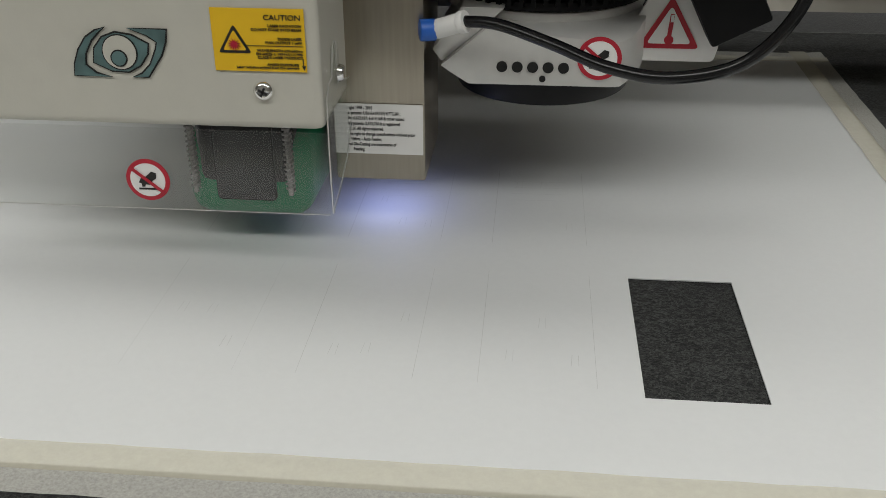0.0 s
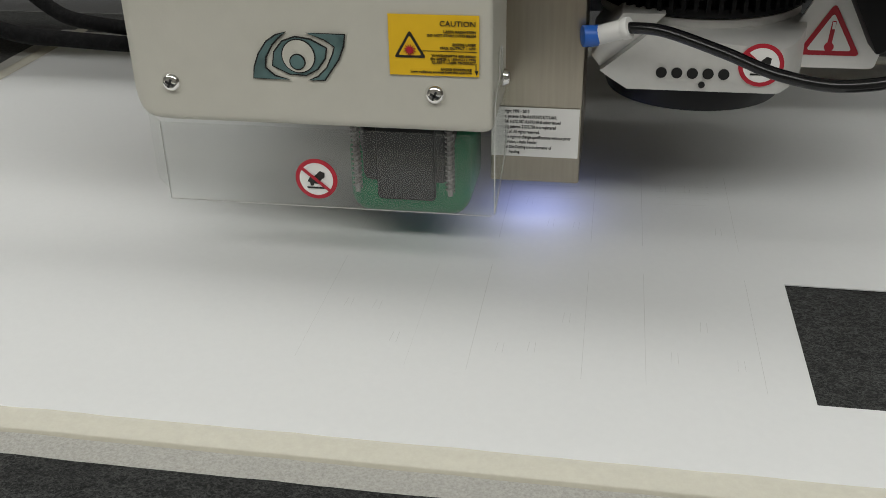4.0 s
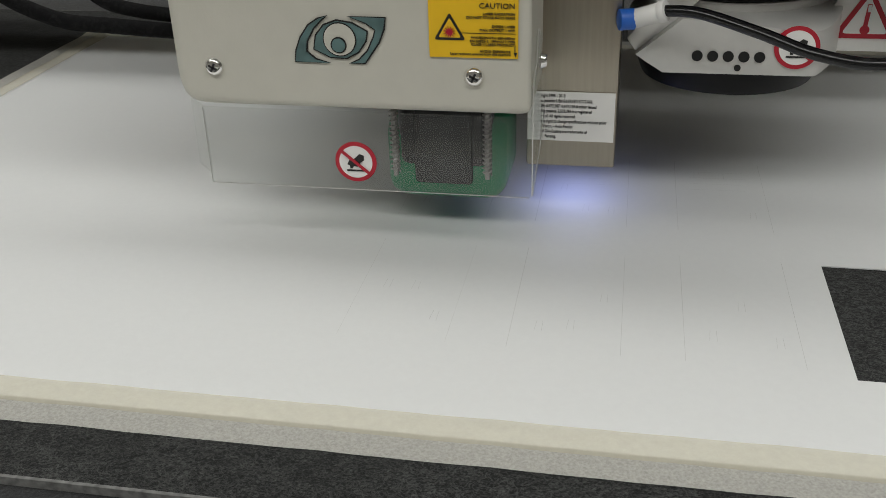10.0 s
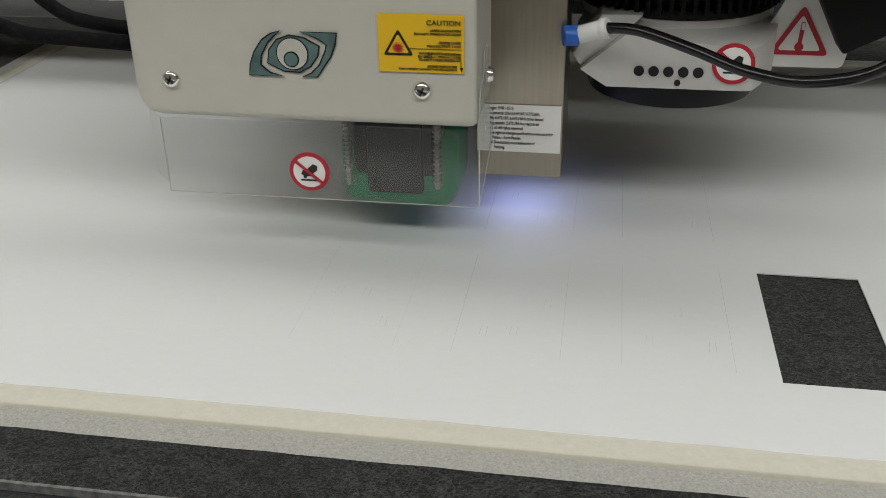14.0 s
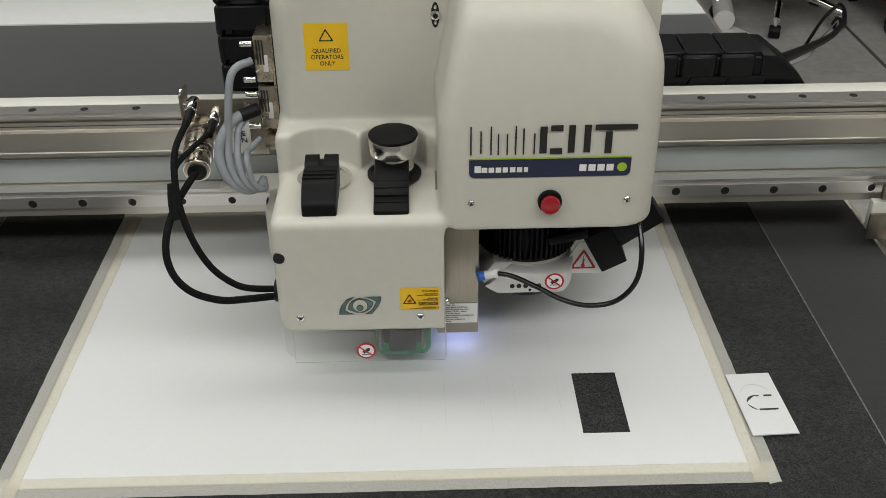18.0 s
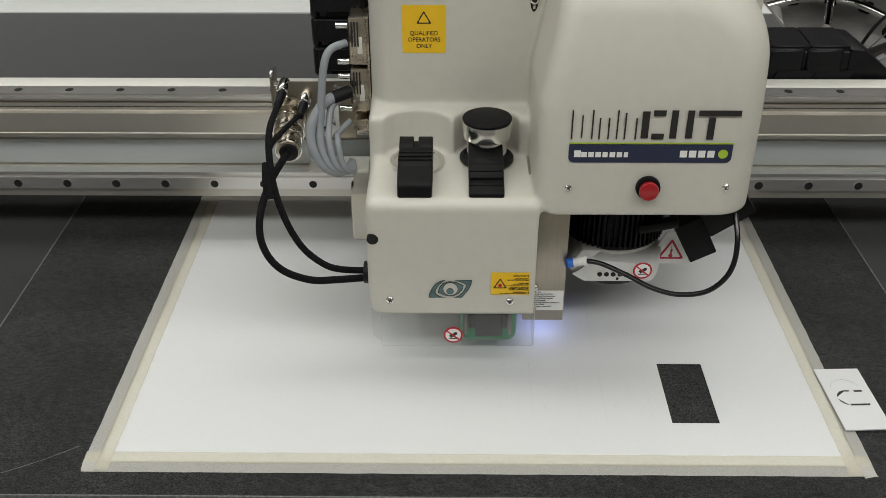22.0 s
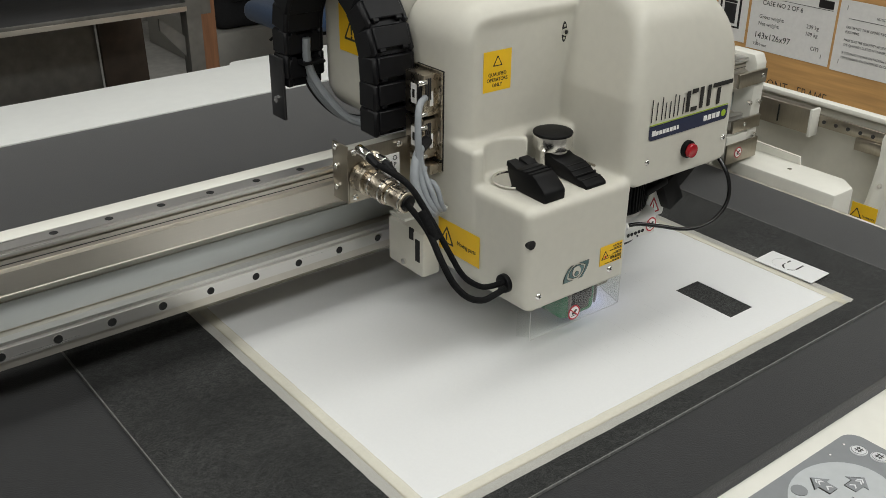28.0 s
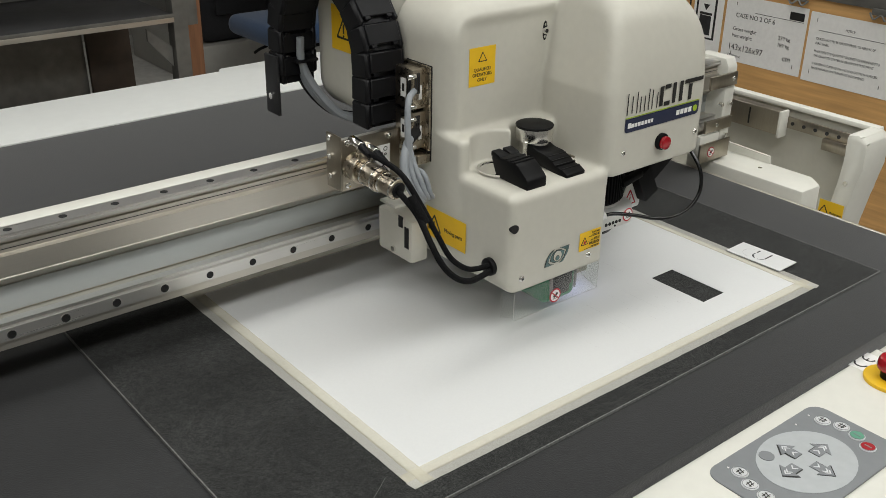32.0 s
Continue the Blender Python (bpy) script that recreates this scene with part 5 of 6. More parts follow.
# ---- energy chains ----
def link_mesh(name, width, length, height, reach=(0.42, 0.28)):
    bm = bmesh.new()
    t = 0.009
    for sx in (-1, 1):
        x = sx * (width / 2 - t / 2)
        add_box(bm, x - t / 2, x + t / 2, -length * 0.62, length * 0.30, -height / 2, height / 2, 0.003, 1)
        add_box(bm, x - sx * 0.004 - t / 2, x - sx * 0.004 + t / 2, length * 0.20, length * 0.62, -height * 0.40, height * 0.40, 0.002, 1)
    for sz in (-1, 1):
        z = sz * (height / 2 - 0.002)
        add_box(bm, -width / 2 + 0.006, width / 2 - 0.006, -length * reach[0], length * reach[1], z - 0.002, z + 0.0035 * max(sz, 0) + 0.001, 0.0012, 1)
        add_box(bm, -width / 2 + 0.010, -width / 2 + 0.018, -length * 0.52, -length * 0.36, z - 0.002, z + 0.004, 0.0008, 1)
        add_box(bm, width / 2 - 0.018, width / 2 - 0.010, -length * 0.52, -length * 0.36, z - 0.002, z + 0.004, 0.0008, 1)
    add_box(bm, -width / 2 + 0.010, width / 2 - 0.010, -length * 0.6, length * 0.6, -height * 0.34, height * 0.34)
    return to_mesh(name, bm, CHAIN_BLACK)


LINK = link_mesh("chain_link", 0.060, 0.036, 0.034)


LINK_LOW = link_mesh("chain_link", 0.078, 0.047, 0.034, (0.49, 0.47))


def chain(parent, path, mesh=LINK):
    """Links along a path of places, each turned along it; the link's z faces outward."""
    for (p, d, out) in path:
        d, out = Vector(d).normalized(), Vector(out).normalized()
        x = d.cross(out)
        ob = new("chain_link", mesh)
        ob.parent = parent
        ob.matrix_local = Matrix.Translation(p) @ Matrix((x, d, out)).transposed().to_4x4()


front_chain = thing("cable_chain", "black plastic cable chain arched over the head's back", "cable chain", (HX, HY, HZ))
CXC, CYC, CZC, CR = -0.313, 0.352, 0.316, 0.102
path = [((CXC, CYC - CR, z), (0, 0, 1), (0, -1, 0)) for z in (0.262, 0.294)]
for k in range(11):
    a = math.pi * (k + 0.3) / 11
    path.append(((CXC, CYC - CR * math.cos(a), CZC + CR * math.sin(a)), (0, math.sin(a), math.cos(a)), (0, -math.cos(a), math.sin(a))))
path += [((CXC, CYC + CR, z), (0, 0, -1), (0, 1, 0)) for z in (0.304, 0.272)]
chain(front_chain, path)
part("end_plate", box(CXC - 0.034, CXC - 0.029, CYC + CR - 0.012, CYC + CR + 0.022, 0.205, 0.290, 0.002), DARK_METAL, front_chain, "dark grey end plate")
part("bolt", cyl((CXC - 0.034, CYC + CR + 0.004, 0.232), (CXC - 0.037, CYC + CR + 0.004, 0.232), 0.005, seg=6), CHROME, front_chain)
for k in range(4):
    y0 = CYC + CR - 0.022 + 0.010 * k
    part("grey_cable", tube([(CXC + 0.004 * k, y0, 0.315), (CXC + 0.004 * k, y0 - 0.002, 0.280), (CXC + 0.01, y0 - 0.020, 0.245), (CXC + 0.03, y0 - 0.055, 0.212), (CXC + 0.065, y0 - 0.085, 0.205)], 0.0055, 8), GREY_CABLE if k < 3 else RUBBER, front_chain, "grey cable hanging from the chain")
part("cable_tie", box(CXC - 0.012, CXC + 0.022, CYC + CR - 0.032, CYC + CR + 0.018, 0.281, 0.285, 0.001), RUBBER, front_chain)
rs = flat(rect(-0.392, -0.332, 0.305, 0.365), (-0.2868, 0, 0), SIDE, 0.0005, YELLOW, HEAD, "rear_sticker", "yellow warning sticker on the rear cover")
tri, at = triangle_sign((-0.2876, 0.362, 0.332), SIDE, 0.021, INK, rs, YELLOW, 0.0003)
flat(rect(-0.0016, 0.0016, -0.003, 0.010), at, SIDE, 0.0003, INK, rs, "mark_bar")
flat(circle(0.0018, 12, 0, -0.006), at, SIDE, 0.0003, INK, rs, "mark_dot")

# ---- gantry beam ----
GY, GZ = HY + 0.083, -0.034
GANTRY = thing("gantry_beam", "satin aluminium gantry beam with two drilled guide rails", "machine beam", (0, GY, GZ))
BX0, BX1 = -1.85, 0.455
beam = [(0.213, 0.100), (0.213, 0.111), (0.222, 0.112), (0.222, 0.131), (0.236, 0.133), (0.236, 0.167), (0.2165, 0.181), (0.2122, 0.1840), (0.2122, 0.1847), (0.2132, 0.1856), (0.213, 0.210), (0.219, 0.212), (0.219, 0.221),
        (0.222, 0.222), (0.222, 0.227), (0.252, 0.227), (0.252, 0.100)]
part("beam", prism(beam, "x", BX0, BX1), ALU, GANTRY, "extruded satin aluminium beam")
# Out-of-view block added behind the beam so the bed beneath falls dark.
part("unseen_shade_body", prism([(0.2525, 0.100), (0.2525, 0.205), (0.32, 0.170), (0.355, 0.135), (0.355, 0.095), (0.30, 0.085)], "x", BX0, BX1 - 0.01), ALU, GANTRY, "unseen sloped body behind the beam, added to shade the bed")
part("recess_face", box(BX0, BX1, 0.2345, 0.2358, 0.1345, 0.1660), RECESS, GANTRY, "matt grey recessed face")
low = [(0.208, 0.1125), (0.208, 0.1275), (0.2115, 0.1290), (0.2115, 0.1310), (0.2095, 0.1325), (0.2095, 0.1345), (0.2215, 0.1345), (0.2215, 0.1125)]
part("lower_rail", prism(low, "x", BX0, BX1), RAIL, GANTRY, "ground steel guide rail")
up = [(0.2135, 0.2275), (0.2135, 0.2300), (0.2160, 0.2310), (0.2160, 0.2325), (0.2145, 0.2335), (0.2145, 0.2345), (0.2365, 0.2345), (0.2365, 0.2275)]
part("upper_rail", prism(up, "x", BX0, BX1), RAIL, GANTRY, "ground steel guide rail")
part("groove", box(BX0, BX1, 0.2185, 0.2195, 0.2158, 0.2166), DARK_METAL, GANTRY)
part("top_cap", box(BX0, BX1, 0.2370, 0.2640, 0.2272, 0.2340, 0.0008), WHITE_COVER, GANTRY, "white top strip")
ring_me = to_mesh("rail_hole", cyl((0, 0.2077, 0), (0, 0.2095, 0), 0.0047, seg=20), HOLE)
top_me = to_mesh("rail_hole", cyl((0, 0.2255, 0.2340), (0, 0.2255, 0.2347), 0.0047, seg=20), HOLE)
rim_bm = bmesh.new()
add_ring(rim_bm, (0, 0), 0.0047, 0.0053, 0.2074, 0.2090, 20)
rim_me = to_mesh("hole_rim", rim_bm, CHROME)
for k in range(38):
    x = BX0 + 0.026 + 0.060 * k
    for me, z in ((ring_me, 0.1195), (rim_me, 0.1195), (top_me, 0.0)):
        h = new(me.name, me)
        h.parent = GANTRY
        h.location = (x + (0.02 if me is top_me else 0), 0, z)

# right end of the beam
part("end_plate", prism([(0.196, 0.066), (0.196, 0.225), (0.204, 0.240), (0.262, 0.240), (0.270, 0.230), (0.270, 0.066)], "x", BX1, BX1 + 0.028, 0.003), WHITE_COVER, GANTRY, "cream beam end cover")
part("lower_cover", box(BX1 - 0.058, BX1 - 0.002, 0.1945, 0.2065, 0.0660, 0.1060, 0.0015), WHITE_COVER, GANTRY, "cream cover below the rail end")
part("lower_plate", box(BX1 - 0.060, BX1 + 0.026, 0.1900, 0.1940, 0.0560, 0.0920, 0.001), STEEL, GANTRY, "steel plate below the rail")
for z0, z1 in ((0.192, 0.216), (0.112, 0.134)):
    part("rail_stop", box(BX1 - 0.052, BX1 + 0.024, 0.190, 0.1955, z0, z1, 0.001), STEEL, GANTRY, "steel end stop")
for bx, bz in ((BX1 + 0.012, 0.205), (BX1 + 0.014, 0.158), (BX1 + 0.014, 0.098), (BX1 - 0.012, 0.160), (BX1 - 0.02, 0.124)):
    part("bolt", cyl((bx, 0.196, bz), (bx, 0.1885, bz), 0.0040, seg=14, bevel=0.0005), CHROME, GANTRY)
no_touch_sign((BX1 - 0.028, 0.1896, 0.074), FRONT, 0.010, GANTRY)

# drive carriage cover beside the table
cover = [(0.4445, 0.006), (0.500, 0.006), (0.526, 0.038), (0.526, 0.255), (0.4445, 0.255)]
part("carriage_cover", prism(cover, "z", -0.10, 0.050, 0.005), WHITE_COVER, GANTRY, "cream drive carriage cover with a cut corner")
part("cover_lip", prism([(0.120, 0.040), (0.125, 0.064), (0.250, 0.068), (0.250, 0.040)], "x", 0.519, 0.523), WHITE_COVER, GANTRY, "low upright lip")
part("bolt", cyl((0.485, 0.120, 0.0498), (0.485, 0.120, 0.0515), 0.004, seg=14), CHROME, GANTRY)


def side_cover():
    """Long hollow side cover right of the table, with its rim, rail and end cap."""
    ob = thing("side_cover", "cream hollow side cover with a steel strip inside", "machine cover", (0, 0.090, -0.012))
    X = 0.607
    shell = [(X + 0.030, 0.108)] + [(X + 0.030 - 0.085 * (1 - math.cos(radians(d))), -0.02 - 0.125 * math.sin(radians(d))) for d in range(0, 91, 10)]
    shell += [(u + 0.004 * (1 if u > X else 0), v - 0.006 * (0 if u > X + 0.02 else 1)) for u, v in reversed([(X + 0.034, 0.108)] + [(X + 0.034 - 0.085 * (1 - math.cos(radians(d))), -0.02 - 0.130 * math.sin(radians(d))) for d in range(0, 91, 10)])]
    part("curved_shell", prism(shell, "y", -0.055, 0.42), CREAM, ob, "hollow curved inner shell")
    part("rim", box(X + 0.020, X + 0.040, -0.070, 0.42, 0.102, 0.112, 0.003, 2), WHITE_COVER, ob, "cream top rim")
    cap = [(-0.088, 0.090), (-0.082, 0.106), (-0.066, 0.112), (-0.044, 0.108), (-0.046, 0.06), (-0.040, 0.0), (-0.026, -0.08), (-0.010, -0.17), (-0.008, -0.30), (-0.050, -0.30), (-0.050, -0.17), (-0.064, -0.08), (-0.078, 0.0), (-0.088, 0.05)]
    part("end_cap", prism(cap, "x", X - 0.044, X + 0.038, 0.010), WHITE_COVER, ob, "cream rounded end cap")
    part("back_wall", box(X - 0.06, X + 0.036, 0.416, 0.424, -0.16, 0.108), WHITE_COVER, ob)
    part("inner_ledge", prism([(-0.04, -0.060), (0.20, -0.048), (0.20, -0.076), (-0.04, -0.090)], "x", X - 0.052, X - 0.046, 0.001), WHITE_COVER, ob, "cream upright ledge")
    strip = part("steel_strip", box(X + 0.006, X + 0.012, -0.045, 0.30, 0.070, 0.092, 0.001), STEEL, ob, "drilled steel strip")
    for k in range(6):
        part("strip_hole", cyl((X + 0.0045, -0.030 + 0.024 * k, 0.081), (X + 0.0065, -0.030 + 0.024 * k, 0.081), 0.0035, seg=14), DARK_METAL, strip)
    part("sheet_box", box(X - 0.016, X + 0.006, 0.105, 0.250, 0.058, 0.104, 0.002), STEEL, ob, "grey sheet-metal box")
    part("sheet_box_edge", box(X - 0.020, X + 0.006, 0.100, 0.1065, 0.054, 0.106, 0.002), WHITE_COVER, ob)
    part("sheet_gap", box(X - 0.0168, X - 0.016, 0.170, 0.173, 0.066, 0.098), HOLE, ob)
    part("strip_block", box(X - 0.004, X + 0.006, -0.040, 0.020, 0.052, 0.074, 0.001), STEEL, ob)
    part("cap_screw", cyl((X - 0.043, -0.062, 0.020), (X - 0.047, -0.062, 0.020), 0.004, seg=14), CHROME, ob)
    st = flat(rect(0.020, 0.068, -0.060, -0.022), (X - 0.0445, 0, 0), SIDE, 0.0006, YELLOW, ob, "moving_parts_sticker", "yellow moving parts warning sticker")
    tri, at = triangle_sign((X - 0.0453, -0.031, -0.043), SIDE, 0.013, INK, st, YELLOW, 0.0003)
    text("sticker_text", "Moving parts", 0.0055, (X - 0.0457, -0.043, -0.043), SIDE, INK, st, "LEFT", 0.8)
    part("floor_pan", box(0.535, X, -0.02, 0.42, -0.145, -0.140), WHITE_COVER, ob)


side_cover()

# second chain lying behind the beam
back_chain = thing("cable_chain", "black plastic cable chain lying behind the beam", "cable chain", (0, GY + 0.009, GZ))
path = [((0.050 + 0.0465 * k, 0.300, 0.2515), (1, 0, 0), (0, 0, 1)) for k in range(5)]
chain(back_chain, path, LINK_LOW)
part("end_link", prism([(0.258, 0.2360), (0.258, 0.2680), (0.274, 0.2670), (0.305, 0.2440), (0.326, 0.2160), (0.326, 0.2060), (0.258, 0.2060)], "y", 0.2630, 0.3370, 0.002), CHAIN_BLACK, back_chain, "sloped black end link")
for k in range(5):
    part("side_plate", prism([(0.030 + 0.0465 * k, 0.200), (0.026 + 0.0465 * k, 0.222), (0.034 + 0.0465 * k, 0.242), (0.0795 + 0.0465 * k, 0.242), (0.0720 + 0.0465 * k, 0.222), (0.0760 + 0.0465 * k, 0.200)], "y", 0.2600 - 0.0012 * (k % 2), 0.2660, 0.0012), CHAIN_BLACK, back_chain)
part("chain_support", box(0.00, 0.290, 0.266, 0.338, 0.150, 0.236, 0.002), BLACK_PLASTIC, back_chain, "black chain trough")
solid("power_cable", tube([(0.270, 0.340, 0.2120), (0.305, 0.370, 0.2040), (0.399, 0.550, 0.142), (0.522, 0.80, 0.055), (0.673, 1.10, -0.046), (0.843, 1.45, -0.159), (1.054, 1.90, -0.294), (1.264, 2.40, -0.431), (1.416, 2.80, -0.560), (1.46, 3.02, -0.70), (1.47, 3.16, -0.858)], 0.0070, 10), RUBBER, "thick black power cable sweeping to the floor", "cable")
solid("thin_cable", tube([(0.285, 0.345, 0.2020), (0.317, 0.370, 0.1960), (0.409, 0.550, 0.132), (0.501, 0.750, 0.060), (0.610, 1.0, -0.026), (0.819, 1.45, -0.176), (1.035, 1.90, -0.322), (1.211, 2.30, -0.440), (1.40, 2.80, -0.66), (1.45, 3.10, -0.862)], 0.0024, 8), GREY_CABLE, "thin grey cable beside the power cable", "cable")


# ---- background ----
def crate():
    ob = thing("plywood_crate", "birch plywood shipping crate with paper labels", "crate", (1.75, -0.04, FLOOR))
    X = 0.0
    part("side_panel", box(X, X + 0.018, 0.20, 1.66, 0.03, 0.955, 0.001), PLY, ob, "birch plywood side")
    part("side_panel", box(X + 0.018, X + 0.95, 0.20, 0.218, 0.03, 0.955, 0.001), PLY, ob, "birch plywood side")
    part("side_panel", box(X + 0.018, X + 0.95, 1.642, 1.66, 0.03, 0.955, 0.001), PLY, ob, "birch plywood side")
    part("side_panel", box(X + 0.932, X + 0.95, 0.218, 1.642, 0.03, 0.955, 0.001), PLY, ob, "birch plywood side")
    part("bottom_panel", box(X + 0.018, X + 0.932, 0.218, 1.642, 0.03, 0.048), PLY, ob)
    part("lid", box(X - 0.004, X + 0.955, 0.19, 1.67, 0.962, 0.98, 0.001), PLY, ob, "plywood lid")
    part("steel_edge", box(X - 0.010, X - 0.0045, 0.18, 1.68, 0.940, 0.984, 0.001), SHELF_M, ob, "grey steel edge strip")
    for z in (0.0, 0.49):
        part("batten", box(X - 0.0, X + 0.95, 0.20, 0.26, z, z + 0.03), PLY, ob)
    for cy in (0.66, 0.42, 0.93):
        lat = part("clasp", box(X - 0.016, X - 0.0105, cy - 0.03, cy + 0.03, 0.925, 0.945, 0.002), SHELF_M, ob, "steel spring clasp")
        part("clasp_wire", tube([(X - 0.014, cy - 0.035, 0.930), (X - 0.02, cy - 0.018, 0.915), (X - 0.014, cy, 0.928), (X - 0.02, cy + 0.018, 0.915), (X - 0.014, cy + 0.035, 0.930)], 0.003, 6), SHELF_M, lat)

    def sheet(y1, z0, w, h, label):
        return flat(rect(-y1, -y1 + w, z0, z0 + h), (X - 0.0010, 0, 0), SIDE, 0.0006, LABEL, ob, "paper_label", label)
    zt = 0.693
    a = sheet(1.190, zt, 0.297, 0.212, "white printed case label")
    at = lambda y, z: (X - 0.0020, y, z)
    for body, size, y, z in (("CASE NO 2 OF 6", 0.021, 1.150, zt + 0.150), ("Gross weight:", 0.017, 1.155, zt + 0.106), ("239 kg", 0.017, 0.985, zt + 0.106), ("Net weight:", 0.017, 1.155, zt + 0.084), ("189 kg", 0.017, 0.985, zt + 0.084),
                             ("143x126x97", 0.028, 1.165, zt + 0.046), ("cm", 0.026, 0.960, zt + 0.046), ("V20/frame", 0.013, 1.165, zt + 0.018)):
        text("label_text", body, size, at(y, z), SIDE, INK, a, "LEFT", 0.95)
    flat(rect(-0.955, -0.905, zt + 0.170, zt + 0.194), (X - 0.0018, 0, 0), SIDE, 0.0006, INK, a, "black_logo_bar")
    flat(rect(-1.080, -0.905, zt + 0.166, zt + 0.1672), (X - 0.0018, 0, 0), SIDE, 0.0006, INK, a, "rule")
    b = sheet(0.885, zt - 0.004, 0.297, 0.212, "white printed notice")
    flat(rect(-0.850, -0.620, zt + 0.155, zt + 0.1562), (X - 0.0018, 0, 0), SIDE, 0.0006, INK, b, "rule")
    for body, y, z in (("NOTICE:", 0.765, 0.170), ("CRATES NOT TO BE OPENED PRIOR TO ARRIVAL OF", 0.855, 0.130), ("PERSONNEL.", 0.855, 0.116), ("MAKE SURE THE QUANTITY RECEIVED CORRESPONDS TO", 0.855, 0.092),
                       ("THE QUANTITY STATED IN TRANSPORT DOCUMENT", 0.855, 0.078), ("IF EXTERNAL DAMAGE ON PACKING CRATES IS NOTICED,", 0.855, 0.054), ("MAKE REMARKS ON TRANSPORT DOCUMENTS!", 0.855, 0.040)):
        text("label_text", body, 0.0105, at(y, zt + z), SIDE, INK, b, "LEFT", 0.78)
    c = sheet(1.318, zt + 0.010, 0.118, 0.205, "white lifting-height label")
    flat(rect(-1.308, -1.226, zt + 0.050, zt + 0.200), (X - 0.0018, 0, 0), SIDE, 0.0005, INK, c, "black_frame")
    flat(rect(-1.300, -1.234, zt + 0.056, zt + 0.194), (X - 0.0024, 0, 0), SIDE, 0.0005, LABEL, c, "white_field")
    flat(rect(-1.290, -1.244, zt + 0.064, zt + 0.128), (X - 0.0030, 0, 0), SIDE, 0.0005, DARK_METAL, c, "load_mark")
    flat(rect(-1.292, -1.242, zt + 0.130, zt + 0.138), (X - 0.0030, 0, 0), SIDE, 0.0005, INK, c, "load_bar")
    flat([(-1.280, 0.165 + zt), (-1.267, 0.145 + zt), (-1.254, 0.165 + zt)], (X - 0.0030, 0, 0), SIDE, 0.0005, INK, c, "down_arrow")
    for y1 in (1.42, 1.53):
        d = flat(rect(-y1, -y1 + 0.088, zt + 0.03, zt + 0.175), (X - 0.0008, 0, 0), SIDE, 0.0005, INK, ob, "stencil_frame")
        flat(rect(-y1 + 0.006, -y1 + 0.082, zt + 0.036, zt + 0.169), (X - 0.0014, 0, 0), SIDE, 0.0005, PLY, d, "stencil_field")
        for q in (0.020, 0.055):
            flat(rect(-y1 + q, -y1 + q + 0.010, zt + 0.06, zt + 0.13), (X - 0.0020, 0, 0), SIDE, 0.0005, INK, d, "arrow_stem")
            flat([(-y1 + q - 0.009, zt + 0.125), (-y1 + q + 0.019, zt + 0.125), (-y1 + q + 0.005, zt + 0.155)], (X - 0.0020, 0, 0), SIDE, 0.0005, INK, d, "arrow_tip")
    # hand-written words
    text("pen_text", "FRONT - FRAME", 0.054, at(1.131, 0.590), SIDE, INK, ob, "LEFT", 0.66, -0.018)
    for y in (1.15, 0.92, 0.86, 0.63):
        for z in (0.02, 0.18):
            part("staple", box(X - 0.0022, X - 0.0016, y, y + 0.0018, zt + z, zt + z + 0.012), SHELF_M, ob)


crate()


SHELF_TOP = mat("dull_shelf_top", (0.055, 0.055, 0.056), 0.55, 0.2, vary=0.15, scale=25, stain=0.3, stain_scale=5)


def shelf_rack():
    ob = thing("shelf_rack", "grey metal shelf rack with brown boards", "shelf", (0.04, 0, FLOOR))
    u = -FLOOR
    for px in (0.350, -1.9):
        for py in (2.40, 2.95):
            part("post", prism([(px, py), (px + 0.052, py), (px + 0.052, py + 0.008), (px + 0.008, py + 0.008), (px + 0.008, py + 0.05), (px, py + 0.05)], "z", 0, 1.55), SHELF_M, ob, "grey angle post")
    for z in (-0.085, 0.42, -0.55):
        part("shelf_board", box(-1.9, 0.350, 2.40, 2.95, u + z - 0.012, u + z, 0.001), SHELF_TOP, ob, "grey steel shelf")
        part("shelf_lip", box(-1.9, 0.350, 2.392, 2.400, u + z - 0.026, u + z - 0.010, 0.001), ALU, ob, "bright shelf edge")
        part("shelf_lip", box(-1.9, 0.350, 2.394, 2.400, u + z - 0.010, u + z + 0.002, 0.001), SHELF_M, ob)
    part("brace", prism([(0.26, u - 0.13), (0.345, u - 0.20), (0.345, u - 0.27), (0.26, u - 0.17)], "y", 2.42, 2.43), SHELF_M, ob)
    part("side_clip", box(0.400, 0.440, 2.40, 2.42, u - 0.13, u - 0.005, 0.002), SHELF_M, ob)


shelf_rack()
u = FLOOR + 0.87
for x0, x1, y, z0, z1, m, lab in ((-1.8, 0.214, 2.80, -0.54, -0.12, SHELF_M, "dull steel panel leaning on the rack"), (0.220, 0.384, 2.78, -0.54, -0.12, BROWN, "brown board leaning on the rack"),
                                  (-1.6, 0.222, 2.88, -0.08, 0.36, SHELF_M, "dull steel panel standing on the shelf"), (0.228, 0.384, 2.86, -0.08, 0.30, BROWN, "brown board standing on the shelf")):
    solid("leaning_board", moved(box(x0, x1, -0.010, 0.010, 0, z1 - z0, 0.002), Matrix.Translation((0, y, z0)) @ Matrix.Rotation(radians(-3), 4, "X")), m, lab, "board", group="boards on the rack")
solid("wooden_post", box(0.528, 0.598, 2.62, 2.69, FLOOR, 0.18, 0.003), mat("red_brown_wood", (0.25, 0.115, 0.055), 0.6, vary=0.2, scale=12, stretch=(8, 8, 0.6)), "red-brown wooden post on the floor", "post")
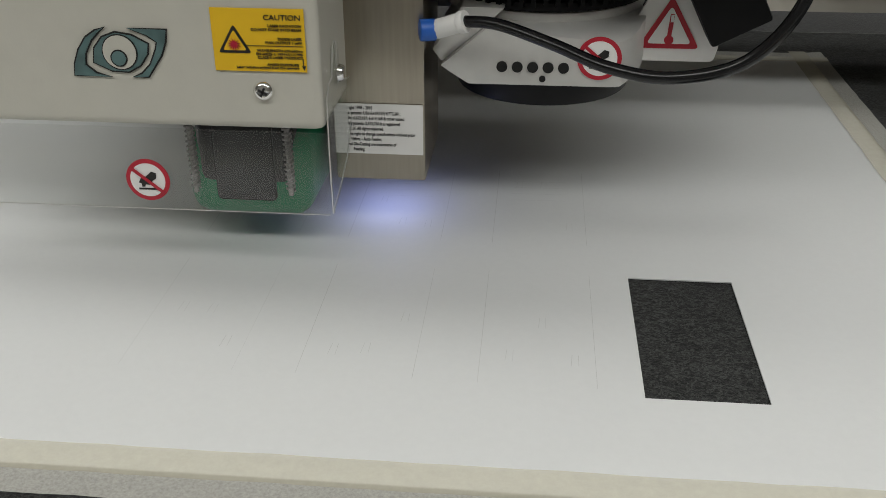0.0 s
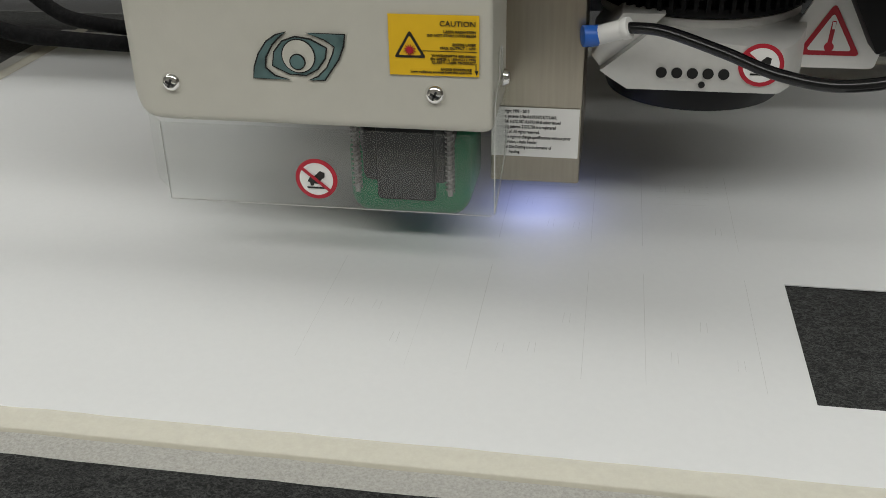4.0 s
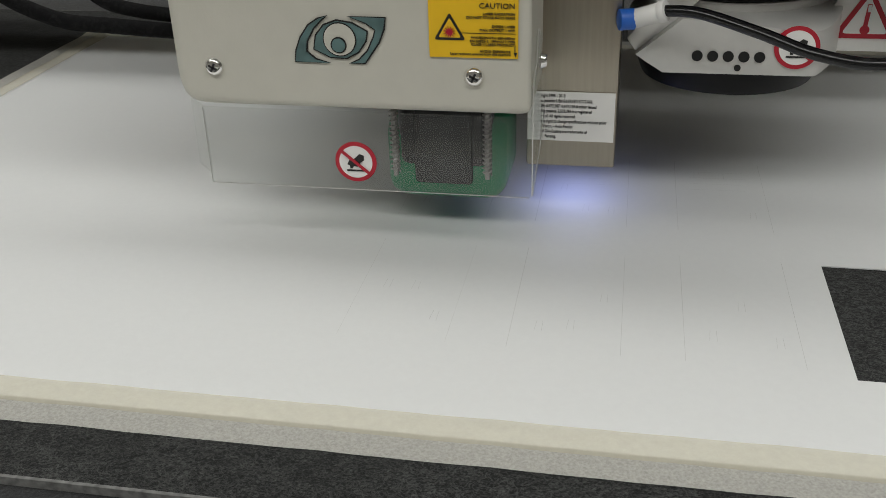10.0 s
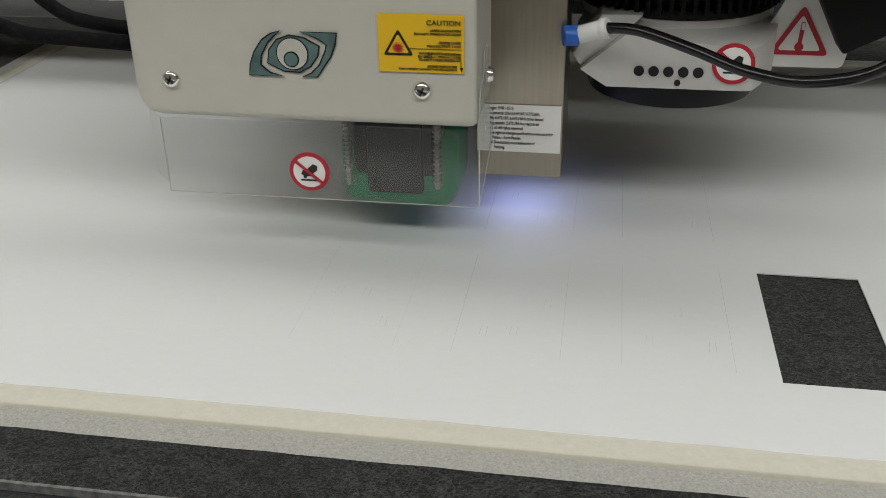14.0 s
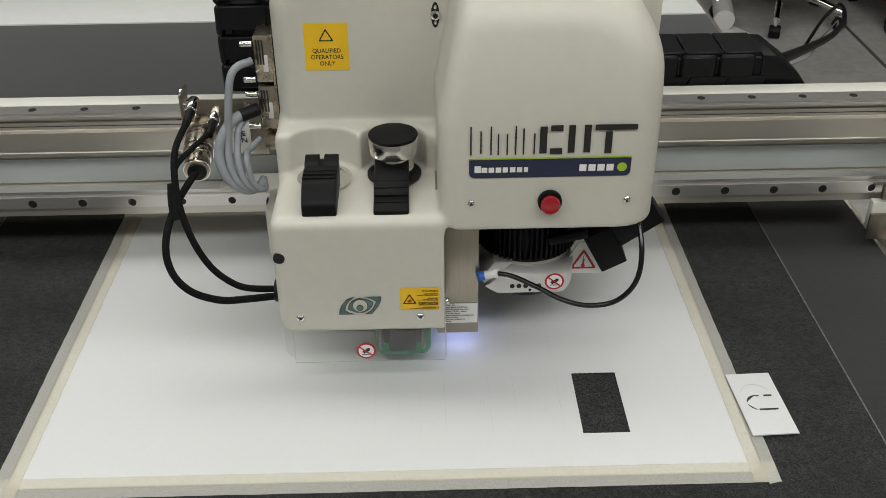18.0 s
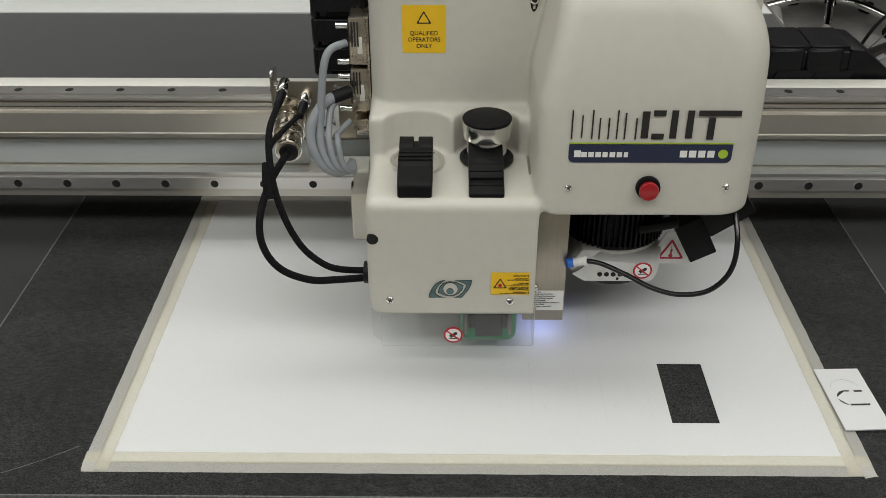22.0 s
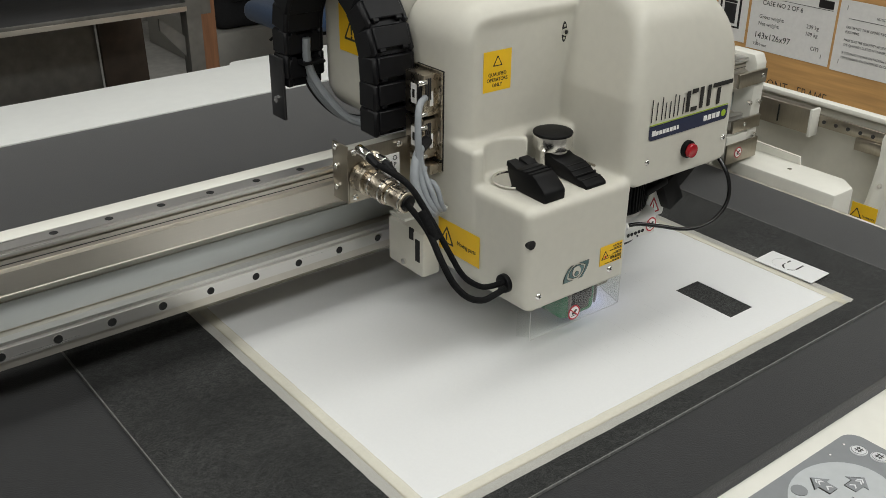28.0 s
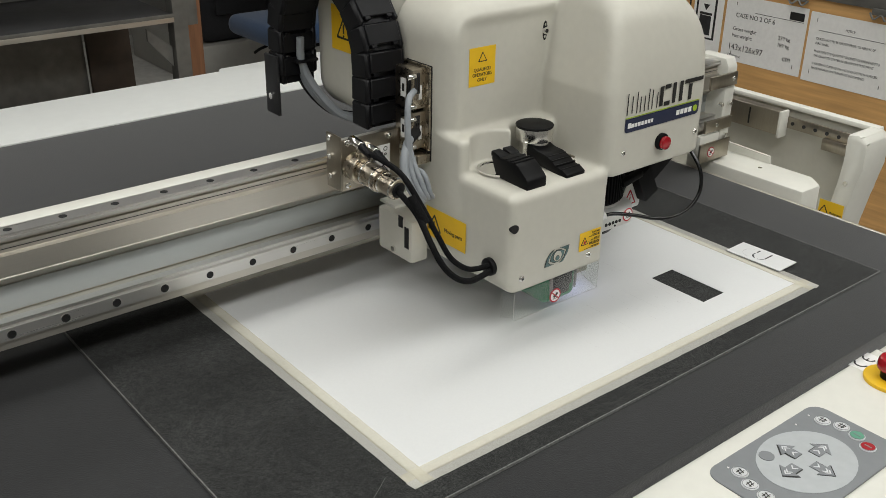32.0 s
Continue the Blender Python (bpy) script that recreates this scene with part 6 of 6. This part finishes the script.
solid("grey_cabinet", box(1.24, 2.3, 3.98, 4.9, FLOOR, -0.640, 0.006), mat("grey_cabinet_paint", (0.36, 0.35, 0.32), 0.5, vary=0.05, scale=20, stain=0.15), "pale grey low cabinet by the wall", "cabinet")
CANVAS = mat("black_canvas", (0.014, 0.014, 0.016), 0.9, vary=0.3, scale=120, bump=0.002, bump_scale=14)


# Stands for a jacket on the chair; case shape, pocket, zip, strap are added.
def jacket_stand_in():
    ob = thing("jacket_stand_in", "black case-shaped block standing in for a jacket hung on the chair", "case", (1.67, 4.14, -0.638))
    part("body", box(-0.40, 0.40, -0.13, 0.15, 0, 1.40, 0.05, 4), CANVAS, ob)
    part("front_pocket", box(-0.33, 0.33, -0.165, -0.13, 0.15, 0.80, 0.015, 2), CANVAS, ob, "flat front pocket")
    part("zip", tube([(-0.31, -0.140, 0.86), (0.0, -0.140, 0.87), (0.31, -0.140, 0.86)], 0.006, 8), DARK_METAL, ob, "dark zip")
    part("carry_strap", tube([(-0.16, -0.132, 1.02), (-0.12, -0.19, 0.94), (0.0, -0.20, 0.90), (0.12, -0.19, 0.94), (0.16, -0.132, 1.02)], 0.014, 10), RUBBER, ob, "black carrying strap")


jacket_stand_in()


def chair():
    ob = thing("office_chair", "office chair with blue cloth seat and chrome star base", "chair", (1.475, 3.56, FLOOR))
    part("seat", box(-0.225, 0.285, -0.32, 0.15, 0.355, 0.455, 0.045, 4), BLUE_CLOTH, ob, "blue cloth seat")
    part("seat_pan", box(-0.155, 0.245, -0.28, 0.11, 0.335, 0.358, 0.010), BLACK_PLASTIC, ob)
    part("backrest", box(-0.165, 0.255, 0.14, 0.20, 0.58, 0.98, 0.025, 4), BLUE_CLOTH, ob, "blue cloth backrest")
    part("back_stay", box(0.015, 0.075, 0.11, 0.16, 0.38, 0.75, 0.006), BLACK_PLASTIC, ob)
    part("gas_column", cyl((0, 0, 0.10), (0.02, -0.04, 0.34), 0.028), BLACK_PLASTIC, ob)
    part("lever", tube([(-0.055, -0.10, 0.345), (-0.175, -0.12, 0.330), (-0.225, -0.13, 0.315)], 0.007, 8), BLACK_PLASTIC, ob)
    for k in range(5):
        a = radians(72 * k + 250)
        dx, dy = math.cos(a), math.sin(a)
        arm = part("base_arm", tube([(0.03 * dx, 0.03 * dy, 0.12), (0.14 * dx, 0.14 * dy, 0.115), (0.285 * dx, 0.285 * dy, 0.078)], 0.017, 12), CHROME, ob, "chrome star-base arm")
        part("caster_stem", cyl((0.280 * dx, 0.280 * dy, 0.05), (0.280 * dx, 0.280 * dy, 0.085), 0.009), CHROME, arm)
        part("caster", cyl((0.280 * dx - 0.024 * dy, 0.280 * dy + 0.024 * dx, 0.028), (0.280 * dx + 0.024 * dy, 0.280 * dy - 0.024 * dx, 0.028), 0.028, seg=20, bevel=0.004), RUBBER, arm, "black caster wheel")


chair()


def trolley():
    ob = thing("wheeled_base", "steel wheeled base with black casters", "trolley", (1.98, 3.42, FLOOR))
    part("tube_frame", tube([(-0.10, -0.1, 0.10), (0.3, -0.1, 0.10), (0.7, -0.05, 0.10)], 0.018, 10), CHROME, ob)
    part("tray", box(-0.10, 0.9, -0.10, 0.4, 0.12, 0.15, 0.004), mat("dull_red_paint", (0.20, 0.05, 0.045), 0.5, vary=0.15, scale=20, stain=0.3), ob, "dull red tray")
    for cx, cy in ((-0.08, -0.1), (0.6, -0.05), (-0.08, 0.35), (0.6, 0.35)):
        part("caster", cyl((cx - 0.018, cy, 0.045), (cx + 0.018, cy, 0.045), 0.045, seg=20, bevel=0.004), RUBBER, ob)


trolley()
solid("paper_roll", cyl((1.185, 3.40, FLOOR + 0.046), (1.255, 3.72, FLOOR + 0.046), 0.045, seg=28, bevel=0.002), LABEL, "short white paper roll lying on the floor", "roll")
solid("loose_paper", moved(box(-0.09, 0.09, -0.13, 0.13, 0, 0.002), Matrix.Translation((1.215, 3.29, FLOOR + 0.003)) @ Matrix.Rotation(radians(25), 4, "Z")), LABEL, "loose white paper sheet on the floor", "paper")
